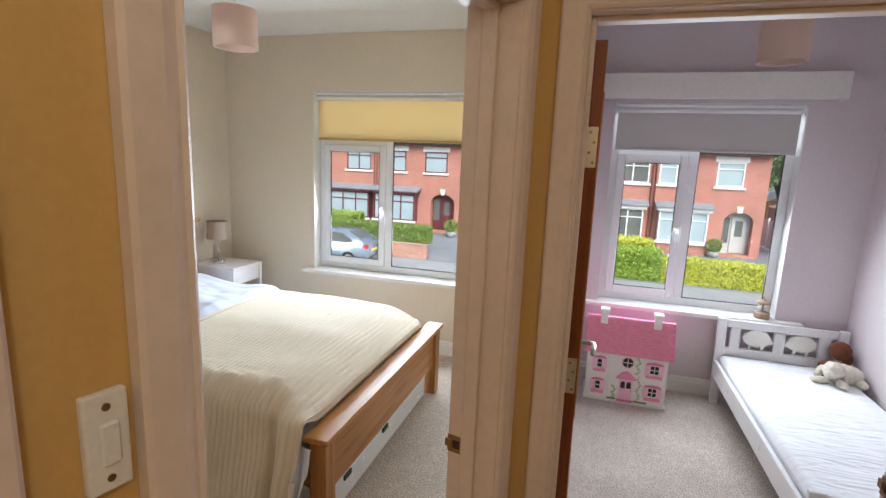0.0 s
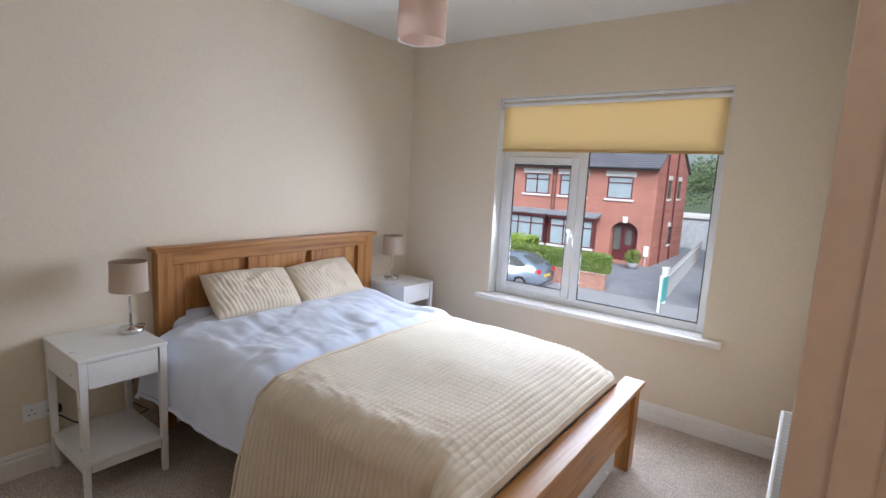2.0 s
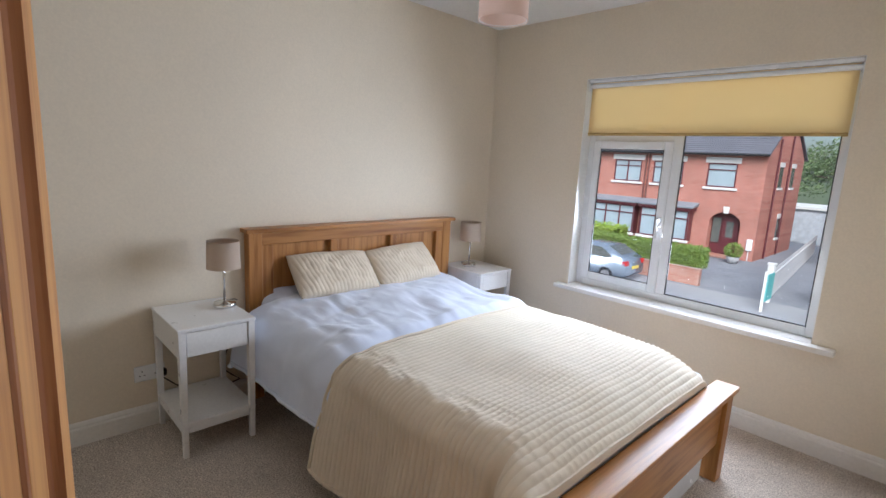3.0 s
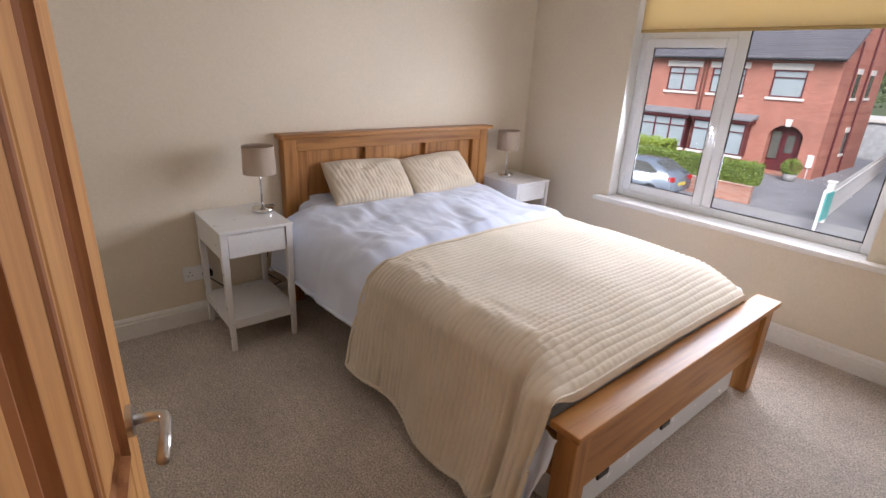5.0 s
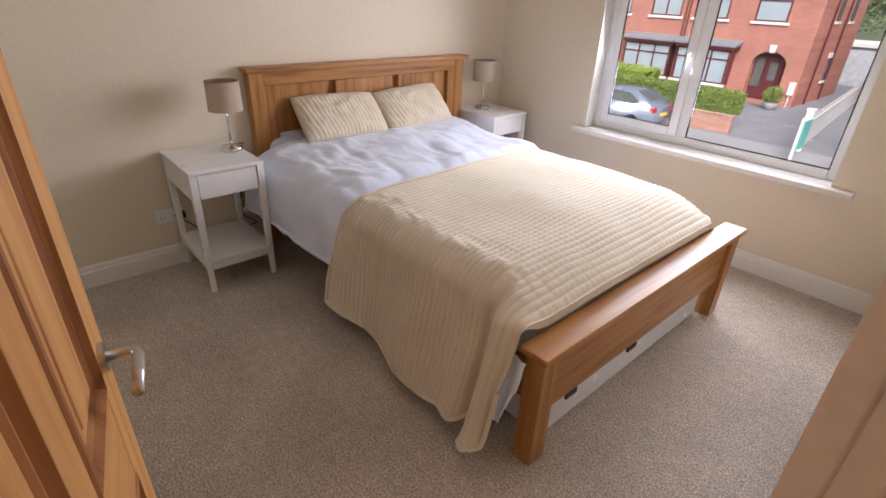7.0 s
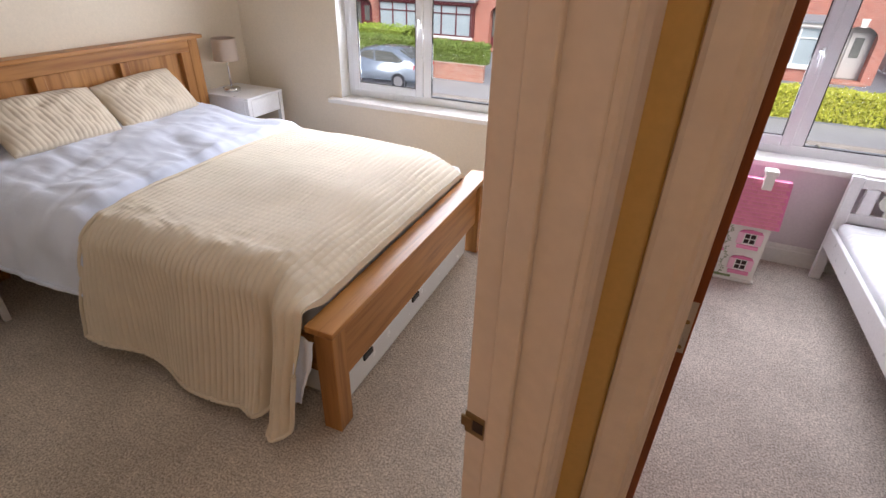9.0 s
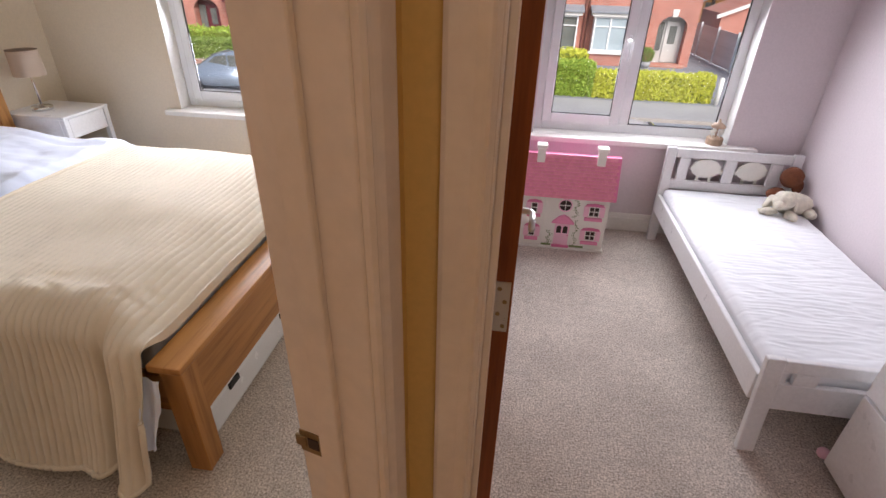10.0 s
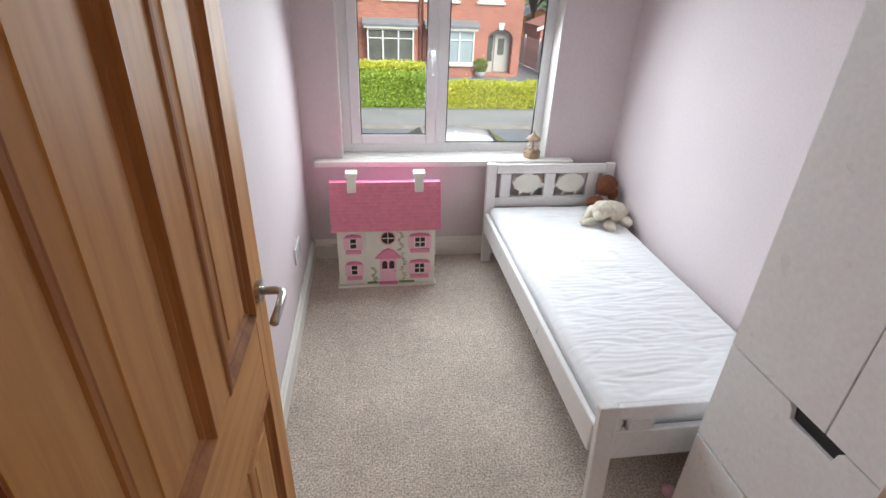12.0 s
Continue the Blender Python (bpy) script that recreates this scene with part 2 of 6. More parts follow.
def rod(p, q, r0, r1=None, n=16, into=None, caps=True):
    """A round bar from p to q."""
    p, q = Vector(p), Vector(q)
    bm = bmesh.new()
    d = q - p
    m = Matrix.Translation((p + q) / 2) @ d.to_track_quat("Z", "Y").to_matrix().to_4x4()
    bmesh.ops.create_cone(bm, cap_ends=caps, segments=n, radius1=r0, radius2=r0 if r1 is None else r1, depth=d.length, matrix=m)
    return merged(into, bm)


def lathe(profile, x, y, z, n=28, into=None):
    """A turned shape: (radius, height) pairs about an upright axis."""
    bm = bmesh.new()
    rings = []
    for r, h in profile:
        rings.append([bm.verts.new((x + r * math.cos(2 * math.pi * k / n), y + r * math.sin(2 * math.pi * k / n), z + h)) for k in range(n)])
    for a, b in zip(rings, rings[1:]):
        for k in range(n):
            bm.faces.new((a[k], a[(k + 1) % n], b[(k + 1) % n], b[k]))
    for ring in (rings[0], rings[-1]):
        if sum((v.co - ring[0].co).length for v in ring) > 1e-4:
            bm.faces.new(ring)
    return merged(into, bm)


def prism(outline, d0, d1, axis, into=None, bevel=0.0):
    """A flat outline pushed along an axis: 'x' takes (y, z), 'y' (x, z), 'z' (x, y)."""
    bm = bmesh.new()

    def at(a, b, d):
        return {"x": (d, a, b), "y": (a, d, b), "z": (a, b, d)}[axis]

    lo = [bm.verts.new(at(a, b, d0)) for a, b in outline]
    hi = [bm.verts.new(at(a, b, d1)) for a, b in outline]
    bm.faces.new(lo)
    bm.faces.new(hi[::-1])
    for k in range(len(lo)):
        j = (k + 1) % len(lo)
        bm.faces.new((lo[k], lo[j], hi[j], hi[k]))
    if bevel:
        bmesh.ops.recalc_face_normals(bm, faces=bm.faces)
        bmesh.ops.bevel(bm, geom=bm.edges[:], offset=bevel, segments=1, affect="EDGES")
    return merged(into, bm)


def tube(points, r, n=8, into=None):
    bm = bmesh.new()
    pts = [Vector(p) for p in points]
    rings = []
    for k, p in enumerate(pts):
        d = (pts[min(k + 1, len(pts) - 1)] - pts[max(k - 1, 0)]).normalized()
        m = Matrix.Translation(p) @ d.to_track_quat("Z", "Y").to_matrix().to_4x4()
        rings.append([bm.verts.new(m @ Vector((r * math.cos(2 * math.pi * i / n), r * math.sin(2 * math.pi * i / n), 0))) for i in range(n)])
    for a, b in zip(rings, rings[1:]):
        for i in range(n):
            bm.faces.new((a[i], a[(i + 1) % n], b[(i + 1) % n], b[i]))
    bm.faces.new(rings[0])
    bm.faces.new(rings[-1])
    return merged(into, bm)


def grid(fn, nu, nv, into=None):
    """A sheet of points fn(u, v), u and v from 0 to 1."""
    bm = bmesh.new()
    vs = [[bm.verts.new(fn(i / nu, j / nv)) for j in range(nv + 1)] for i in range(nu + 1)]
    for i in range(nu):
        for j in range(nv):
            bm.faces.new((vs[i][j], vs[i + 1][j], vs[i + 1][j + 1], vs[i][j + 1]))
    return merged(into, bm)


def ball(x, y, z, rx, ry, rz, into=None, n=16, m=None):
    bm = bmesh.new()
    bmesh.ops.create_uvsphere(bm, u_segments=n, v_segments=max(6, n // 2), radius=1, matrix=Matrix.Translation((x, y, z)) @ (m or Matrix()) @ Matrix.Diagonal((rx, ry, rz, 1)))
    return merged(into, bm)


# ---- shell of the rooms ----
CEILING = 2.57
DOOR_TOP = 1.935
F = pose(-0.442, 0.638, 0, 0, 0, 76)  # the bedroom doorway: x along the wall to the latch side, y into the bedroom

solid("floor", box(-3.6, 1.6, -1.8, 3.55, -0.12, 0.0), CARPET, "grey-beige twist-pile carpet running through all rooms", "carpet")
solid("ceiling", box(-3.6, 1.6, -1.8, 3.6, CEILING, CEILING + 0.15), CEIL, "plain matt white ceiling", "ceiling")
solid("wall_west", box(-3.6, -3.45, -0.7, 3.33, 0, CEILING), CREAM, "plain cream painted bedroom wall behind the bed", "wall")


def pierced(x0, x1, y0, y1, a, b, low, high):
    bm = box(x0, a, y0, y1, 0, CEILING)
    box(b, x1, y0, y1, 0, CEILING, into=bm)
    box(a, b, y0, y1, 0, low, into=bm)
    return box(a, b, y0, y1, high, CEILING, into=bm)


solid("wall_north", pierced(-3.6, -0.446, 3.33, 3.58, -2.58, -1.035, 0.595, 2.12), CREAM, "cream painted bedroom wall with a wide window", "wall")
solid("wall_north_2", pierced(-0.444, 1.6, 3.33, 3.58, -0.18, 0.985, 0.595, 2.045), PINK, "pale pink painted wall with a window in the child's room", "wall")
solid("wall_partition", box(-0.50, -0.446, 0.79, 3.33, 0, CEILING), CREAM, "cream face of the wall between the bedrooms", "wall")
solid("wall_partition_2", box(-0.444, -0.39, 0.860, 3.33, 0, CEILING), PINK, "pale pink face of the wall between the bedrooms", "wall")
solid("wall_east", box(1.40, 1.6, 0.74, 3.33, 0, CEILING), PINK, "pale pink painted wall beside the small bed", "wall")
bm = box(-0.50, -0.332, 0.802, 0.860, 0, CEILING)
box(0.464, 1.40, 0.802, 0.860, 0, CEILING, into=bm)
box(-0.332, 0.464, 0.802, 0.860, DOOR_TOP + 0.025, CEILING, into=bm)
solid("wall_south_2", bm, PINK, "pale pink wall around the doorway of the child's room", "wall")
bm = box(-0.50, -0.332, 0.74, 0.800, 0, CEILING)
box(0.464, 1.40, 0.74, 0.800, 0, CEILING, into=bm)
box(-0.332, 0.464, 0.74, 0.800, DOOR_TOP + 0.025, CEILING, into=bm)
solid("wall_landing_north", bm, OCHRE, "ochre landing wall around the child's room doorway", "wall")
bm = box(-1.3, -0.770, 0, 0.064, 0, CEILING, m=F)
box(0.025, 0.125, 0, 0.064, 0, CEILING, m=F, into=bm)
box(-0.770, 0.025, 0, 0.064, DOOR_TOP + 0.025, CEILING, m=F, into=bm)
solid("wall_landing_west", bm, OCHRE, "ochre landing wall around the bedroom doorway", "wall")
bm = box(-0.92, -0.770, 0.066, 0.13, 0, CEILING, m=F)
box(0.025, 0.18, 0.066, 0.13, 0, CEILING, m=F, into=bm)
box(-0.770, 0.025, 0.066, 0.13, DOOR_TOP + 0.025, CEILING, m=F, into=bm)
solid("wall_bedroom_door", bm, CREAM, "cream bedroom wall around the doorway", "wall")
solid("wall_south", box(-3.6, -0.78, -0.75, -0.6, 0, CEILING), CREAM, "plain cream bedroom wall behind the open door", "wall")
bm = box(-0.95, 1.6, -1.8, -1.62, 0, CEILING)
box(1.2, 1.4, -1.62, 0.74, 0, CEILING, into=bm)
box(-0.98, -0.80, -1.62, -0.62, 0, CEILING, into=bm)
solid("wall_landing_south", bm, OCHRE, "plain ochre landing walls", "wall")


def skirting(name, x0, y0, x1, y1, nx, ny):
    """A moulded skirting board; (nx, ny) points into the room."""
    d = Vector((x1 - x0, y1 - y0, 0))
    prof = [(0, 0), (0.019, 0), (0.019, 0.085), (0.016, 0.092), (0.013, 0.094), (0.013, 0.103), (0.009, 0.114), (0.004, 0.120), (0, 0.120)]
    bm = bmesh.new()
    a = [bm.verts.new((x0 + nx * o, y0 + ny * o, h)) for o, h in prof]
    b = [bm.verts.new((x1 + nx * o, y1 + ny * o, h)) for o, h in prof]
    bm.faces.new(a)
    bm.faces.new(b[::-1])
    for k in range(len(a)):
        j = (k + 1) % len(a)
        bm.faces.new((a[k], a[j], b[j], b[k]))
    return solid(name, bm, SKIRT_W, "white moulded skirting board along the wall foot", "skirting board")


skirting("baseboard", -3.448, -0.6, -3.448, 3.308, 1, 0)
skirting("baseboard", -3.43, 3.328, -0.524, 3.328, 0, -1)
skirting("baseboard", -0.502, 0.85, -0.502, 3.328, -1, 0)
skirting("baseboard", -0.388, 0.95, -0.388, 3.308, 1, 0)
skirting("baseboard", -0.37, 3.328, 1.378, 3.328, 0, -1)
skirting("baseboard", 1.398, 1.56, 1.398, 3.328, -1, 0)


# ---- door frames ----
def architrave(x0, x1, y, z1, out, m, name, label):
    """Moulded casing round an opening from x0 to x1 on a wall face at y, standing out by 'out' (signed)."""
    st = [(0.004, 0.0), (0.004, 0.55), (0.009, 0.82), (0.014, 0.70), (0.019, 0.78), (0.028, 1.0), (0.057, 1.0), (0.063, 0.85), (0.064, 0.0)]
    bm = bmesh.new()
    loops = []
    for w, h in st:
        loops.append([bm.verts.new(m @ Vector(c)) for c in ((x0 - w, y + out * h, 0), (x0 - w, y + out * h, z1 + w), (x1 + w, y + out * h, z1 + w), (x1 + w, y + out * h, 0))])
    for a, b in zip(loops, loops[1:]):
        for k in range(3):
            bm.faces.new((a[k], a[k + 1], b[k + 1], b[k]))
    return solid(name, bm, JAMB, label, "door frame")


def lining(x0, x1, y0, y1, z1, m, name, stop):
    """Door lining of three boards with a planted stop."""
    ob = thing(name, "cream gloss-painted wooden door lining with a stop", "door frame", kind="structure")
    PLACE[ob] = Matrix()
    part("jamb", box(x0 - 0.025, x0, y0, y1, 0, z1 + 0.025, 0.002, m=m), JAMB, ob)
    part("jamb", box(x1, x1 + 0.025, y0, y1, 0, z1 + 0.025, 0.002, m=m), JAMB, ob)
    part("head", box(x0, x1, y0, y1, z1, z1 + 0.025, 0.002, m=m), JAMB, ob)
    s0, s1 = stop
    part("stop", box(x0, x0 + 0.012, s0, s1, 0, z1, 0.002, m=m), JAMB, ob)
    part("stop", box(x1 - 0.012, x1, s0, s1, 0, z1, 0.002, m=m), JAMB, ob)
    part("stop", box(x0 + 0.012, x1 - 0.012, s0, s1, z1 - 0.012, z1, 0.002, m=m), JAMB, ob)
    return ob


frame_1 = lining(-0.745, 0.0, -0.002, 0.132, DOOR_TOP, F, "door_frame_1", (0.052, 0.088))
architrave(-0.745, 0.0, -0.001, DOOR_TOP, -0.017, F, "architrave_1", "cream gloss-painted moulded casing round the bedroom doorway")
I4 = Matrix()
frame_2 = lining(-0.308, 0.440, 0.737, 0.862, DOOR_TOP, I4, "door_frame_2", (0.775, 0.811))
architrave(-0.308, 0.440, 0.739, DOOR_TOP, -0.017, I4, "architrave_2", "cream gloss-painted moulded casing round the child's doorway")
# strike plates
part("strike_plate", box(-0.0015, 0.001, 0.096, 0.132, 0.872, 0.918, m=F), BRASS, frame_1, "worn brass strike plate")
part("strike_lip", box(-0.004, 0.001, 0.120, 0.139, 0.884, 0.906, 0.001, m=F), BRASS, frame_1)
part("strike_hole", box(-0.0025, -0.0016, 0.098, 0.117, 0.884, 0.906, m=F), DARK, frame_1)
part("strike_plate", box(0.438, 0.4415, 0.826, 0.862, 0.872, 0.918), BRASS, frame_2, "worn brass strike plate")
part("strike_lip", box(0.435, 0.4415, 0.852, 0.870, 0.884, 0.906, 0.001), BRASS, frame_2)
part("strike_hole", box(0.4365, 0.4378, 0.826, 0.845, 0.884, 0.906), DARK, frame_2)


def pine_door(name, m, label, width, height=1.905, hinges=True):
    """A four-panel pine door: x from the hinge, y through the leaf, 40 mm thick."""
    ob = thing(name, label, "door", kind="structure")
    ob.matrix_basis = m
    PLACE[ob] = m.copy()
    th, st, mu = 0.040, 0.105, 0.095
    z0, lock0, lock1, top = 0.012, 0.66, 0.865, height - 0.11
    mid = width / 2

    def p(nm, bm, mat_, lab=""):
        return part(nm, bm, mat_, ob, lab, local=True)

    p("stile", box(0.0025, st, 0, th, z0, height, 0.002), PINE_Z)
    p("stile", box(width - st, width, 0, th, z0, height, 0.002), PINE_Z)
    p("stained_edge", box(0.0, 0.0024, 0.0005, th - 0.0005, z0, height), EDGE_D, "red-brown stained hinge edge")
    p("rail", box(st, width - st, 0.001, th - 0.001, z0, 0.21, 0.002), PINE_X)
    p("rail", box(st, width - st, 0.001, th - 0.001, lock0, lock1, 0.002), PINE_X)
    p("rail", box(st, width - st, 0.001, th - 0.001, top, height, 0.002), PINE_X)
    for a, b in ((0.21, lock0), (lock1, top)):
        p("muntin", box(mid - mu / 2, mid + mu / 2, 0.001, th - 0.001, a, b, 0.002), PINE_Z)
        for x0, x1 in ((st, mid - mu / 2), (mid + mu / 2, width - st)):
            bm = bmesh.new()
            for face, sgn in ((0.012, 1), (th - 0.012, -1)):
                ring = []
                for k, dy in ((0.0, 0.0), (0.022, 0.001), (0.062, -0.004), (0.064, -0.0062)):
                    ring.append([bm.verts.new((x, face + sgn * dy, z)) for x, z in ((x0 + k, a + k), (x1 - k, a + k), (x1 - k, b - k), (x0 + k, b - k))])
                for r0, r1 in zip(ring, ring[1:]):
                    for k in range(4):
                        bm.faces.new((r0[k], r0[(k + 1) % 4], r1[(k + 1) % 4], r1[k]))
                bm.faces.new(ring[-1])
            p("panel", bm, PINE_Z)
            bm = bmesh.new()
            for face, sgn in ((0.0, 1), (th, -1)):
                prof = [(-0.006, 0.0006), (-0.002, -0.003), (0.005, -0.004), (0.009, 0.003), (0.014, 0.001), (0.018, 0.007), (0.024, 0.006), (0.031, 0.0125)]
                ring = [[bm.verts.new((x, face + sgn * dy, z)) for x, z in ((x0 + k, a + k), (x1 - k, a + k), (x1 - k, b - k), (x0 + k, b - k))] for k, dy in prof]
                for r0, r1 in zip(ring, ring[1:]):
                    for k in range(4):
                        bm.faces.new((r0[k], r0[(k + 1) % 4], r1[(k + 1) % 4], r1[k]))
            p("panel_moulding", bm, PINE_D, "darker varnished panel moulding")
    hz, hx = 0.900, width - 0.062
    for s, y in ((-1, 0.0), (1, th)):
        h = p("handle", rod((hx, y, hz), (hx, y + s * 0.009, hz), 0.026, n=24), STEEL, "satin steel lever handle")
        lever = tube([(hx, y + s * 0.008, hz), (hx, y + s * 0.040, hz), (hx - 0.006, y + s * 0.052, hz), (hx - 0.022, y + s * 0.056, hz), (hx - 0.060, y + s * 0.055, hz - 0.002), (hx - 0.112, y + s * 0.052, hz - 0.004)], 0.0095, 10)
        part("lever", lever, STEEL, h, smooth=True, local=True)
    if hinges:
        for z in (0.99, 1.60):
            hg = p("hinge", box(-0.0022, 0.0, 0.004, th - 0.006, z, z + 0.10), STEEL, "steel butt hinge leaf")
            for k in range(4):
                part("screw", rod((-0.0034, 0.012 + 0.010 * (k % 2), z + 0.012 + 0.025 * k), (-0.0018, 0.012 + 0.010 * (k % 2), z + 0.012 + 0.025 * k), 0.004, n=8), BRASS, hg, local=True)
            part("knuckle", rod((-0.003, th + 0.002, z), (-0.003, th + 0.002, z + 0.10), 0.006, n=10), STEEL, hg, local=True)
    return ob


# bedroom door, opened inwards past a right angle; child's door at a right angle
pine_door("door_1", pose(-0.736, -0.012, 0, 0, 0, 168.2), "varnished four-panel pine bedroom door standing open", 0.740)
pine_door("door_2", pose(-0.268, 0.867, 0, 0, 0, 90.3), "varnished four-panel pine door standing open into the child's room", 0.745)
# casing of the next landing door
solid("architrave_3", box(-0.975, -0.893, -0.018, -0.001, 0, DOOR_TOP + 0.07, 0.004, m=F), JAMB, "cream gloss-painted casing of the next landing doorway", "door frame")
# light switch on the landing
sw = thing("light_switch", "white plastic single light switch on the landing wall", "light switch")
PLACE[sw] = Matrix()
part("plate", box(-0.852, -0.817, -0.0105, 0.0, 1.319, 1.407, 0.003, m=F, segments=2), UPVC, sw)
part("rocker", box(-0.842, -0.826, -0.0150, -0.0103, 1.344, 1.382, 0.002, m=F), UPVC, sw)
for z in (1.331, 1.395):
    part("screw", rod(F @ Vector((-0.8345, -0.0098, z)), F @ Vector((-0.8345, -0.0112, z)), 0.0035, n=10), BRASS, sw)


# ---- windows ----
def upvc_window(name, label, x0, x1, z0, z1, mull, y, blind_bottom, transom):
    """White plastic window: opening light on one side, fixed light on the other."""
    ob = thing(name, label, "window", kind="structure")
    PLACE[ob] = Matrix()
    d0, d1 = y, y + 0.022
    fr = part("window_frame", box(x0, x0 + 0.055, d0, d1, z0, z1, 0.004), UPVC, ob)
    outer = box(x0, x0 + 0.034, d1 + 0.001, d1 + 0.045, z0, z1)
    box(x1 - 0.034, x1, d1 + 0.001, d1 + 0.045, z0, z1, into=outer)
    box(x0 + 0.034, x1 - 0.034, d1 + 0.001, d1 + 0.045, z0, z0 + 0.034, into=outer)
    box(x0 + 0.034, x1 - 0.034, d1 + 0.001, d1 + 0.045, z1 - 0.034, z1, into=outer)
    part("outer_frame", outer, UPVC, fr)
    part("frame_jamb", box(x1 - 0.055, x1, d0, d1, z0, z1, 0.004), UPVC, fr)
    part("frame_head", box(x0 + 0.055, x1 - 0.055, d0, d1, z1 - 0.055, z1, 0.004), UPVC, fr)
    part("frame_foot", box(x0 + 0.055, x1 - 0.055, d0, d1, z0, z0 + 0.055, 0.004), UPVC, fr)
    part("mullion", box(mull - 0.033, mull + 0.033, d0, d1, z0 + 0.055, z1 - 0.055, 0.004), UPVC, fr)
    part("transom", box(x0 + 0.055, mull - 0.033, d0, d1, transom - 0.028, transom + 0.028, 0.004), UPVC, fr)
    part("transom", box(mull + 0.033, x1 - 0.055, d0, d1, z1 - 0.11, z1 - 0.056, 0.004), UPVC, fr)
    # opening casement
    a, b, c, e = x0 + 0.048, mull - 0.026, z0 + 0.048, transom - 0.021
    sa = part("sash", box(a, a + 0.058, d0 - 0.016, d1 - 0.008, c, e, 0.006), UPVC, ob, "white opening casement")
    part("sash_stile", box(b - 0.058, b, d0 - 0.016, d1 - 0.008, c, e, 0.006), UPVC, sa)
    part("sash_rail", box(a + 0.058, b - 0.058, d0 - 0.016, d1 - 0.008, c, c + 0.058, 0.006), UPVC, sa)
    part("sash_rail", box(a + 0.058, b - 0.058, d0 - 0.016, d1 - 0.008, e - 0.058, e, 0.006), UPVC, sa)
    g = 0.003
    for (p0, p1, q0, q1, yy) in ((a + 0.052, b - 0.052, c + 0.052, e - 0.052, d0 + 0.000), (mull + 0.028, x1 - 0.05, z0 + 0.05, z1 - 0.105, d0 + 0.014), (x0 + 0.05, mull - 0.028, transom + 0.024, z1 - 0.05, d0 + 0.014)):
        pane = part("pane", box(p0, p1, yy, yy + g, q0, q1), GLASS, ob)
        pane.visible_shadow = False
        bead = box(p0, p0 + 0.0105, yy - 0.010, yy - 0.001, q0, q1)
        box(p1 - 0.0105, p1, yy - 0.010, yy - 0.001, q0, q1, into=bead)
        box(p0 + 0.0105, p1 - 0.0105, yy - 0.010, yy - 0.001, q0, q0 + 0.0105, into=bead)
        box(p0 + 0.0105, p1 - 0.0105, yy - 0.010, yy - 0.001, q1 - 0.0105, q1, into=bead)
        part("gasket", bead, BLACK, pane, "black glazing gasket")
    # espagnolette handle on the closing stile
    hz = (c + e) / 2 - 0.02
    h = part("handle", box(b - 0.040, b - 0.018, d0 - 0.028, d0 - 0.016, hz - 0.035, hz + 0.035, 0.005), UPVC, sa, "white window handle")
    tube_pts = [(b - 0.029, d0 - 0.026, hz + 0.01), (b - 0.029, d0 - 0.048, hz + 0.008), (b - 0.027, d0 - 0.056, hz - 0.015), (b - 0.026, d0 - 0.058, hz - 0.06), (b - 0.026, d0 - 0.056, hz - 0.105)]
    tagged(part("handle_grip", tube(tube_pts, 0.008, 8), UPVC, ob, smooth=True))
    return ob


upvc_window("window_1", "white plastic bedroom window with one opening casement", -2.58, -1.035, 0.62, 2.12, -1.93, 3.44, 1.74, 1.72)
upvc_window("window_2", "white plastic window in the child's room with one opening casement", -0.18, 0.985, 0.62, 2.045, 0.375, 3.44, 1.74, 1.72)


def sill(name, x0, x1, a, b, label):
    bm = box(x0, x1, 3.262, 3.329, 0.588, 0.620, 0.006, segments=2)
    box(a + 0.001, b - 0.001, 3.329, 3.44, 0.597, 0.620, into=bm)
    return solid(name, bm, SKIRT_W, label, "window sill")


sill("window_sill_1", -2.662, -0.925, -2.58, -1.035, "white gloss-painted wooden sill under the bedroom window")
sill("window_sill_2", -0.33, 1.138, -0.18, 0.985, "white gloss-painted wooden sill under the child's window")


def reveal(name, x0, x1, z0, z1, label):
    """White-painted plaster lining of a window opening, 3 mm thick."""
    bm = box(x0, x0 + 0.003, 3.331, 3.439, z0, z1)
    box(x1 - 0.003, x1, 3.331, 3.439, z0, z1, into=bm)
    box(x0 + 0.003, x1 - 0.003, 3.331, 3.439, z1 - 0.003, z1, into=bm)
    return solid(name, bm, CEIL, label, "window reveal")


reveal("window_reveal_1", -2.58, -1.035, 0.621, 2.12, "white painted plaster lining of the bedroom window opening")
reveal("window_reveal_2", -0.18, 0.985, 0.621, 2.045, "white painted plaster lining of the child's window opening")


def roller_blind(label, x0, x1, y, bottom, top, material, bar):
    ob = thing("roller_blind", label, "blind", (x0 + x1) / 2, y, bottom)
    part("fabric", box(x0 + 0.02, x1 - 0.02, y, y + 0.0015, bottom + 0.018, top - 0.02), material, ob)
    part("bottom_bar", box(x0 + 0.02, x1 - 0.02, y - 0.005, y + 0.007, bottom, bottom + 0.019, 0.003), bar, ob)
    part("head_rail", box(x0 + 0.004, x1 - 0.004, y - 0.024, y + 0.03, top - 0.024, top - 0.002, 0.004), UPVC, ob, "white head rail")
    part("roller", rod((x0 + 0.01, y + 0.012, top - 0.045), (x1 - 0.01, y + 0.012, top - 0.045), 0.019, n=18), UPVC, ob)
    for x in (x0 + 0.001, x1 - 0.009):
        part("bracket", box(x, x + 0.008, y - 0.02, y + 0.035, top - 0.075, top - 0.025), UPVC, ob)
    return ob


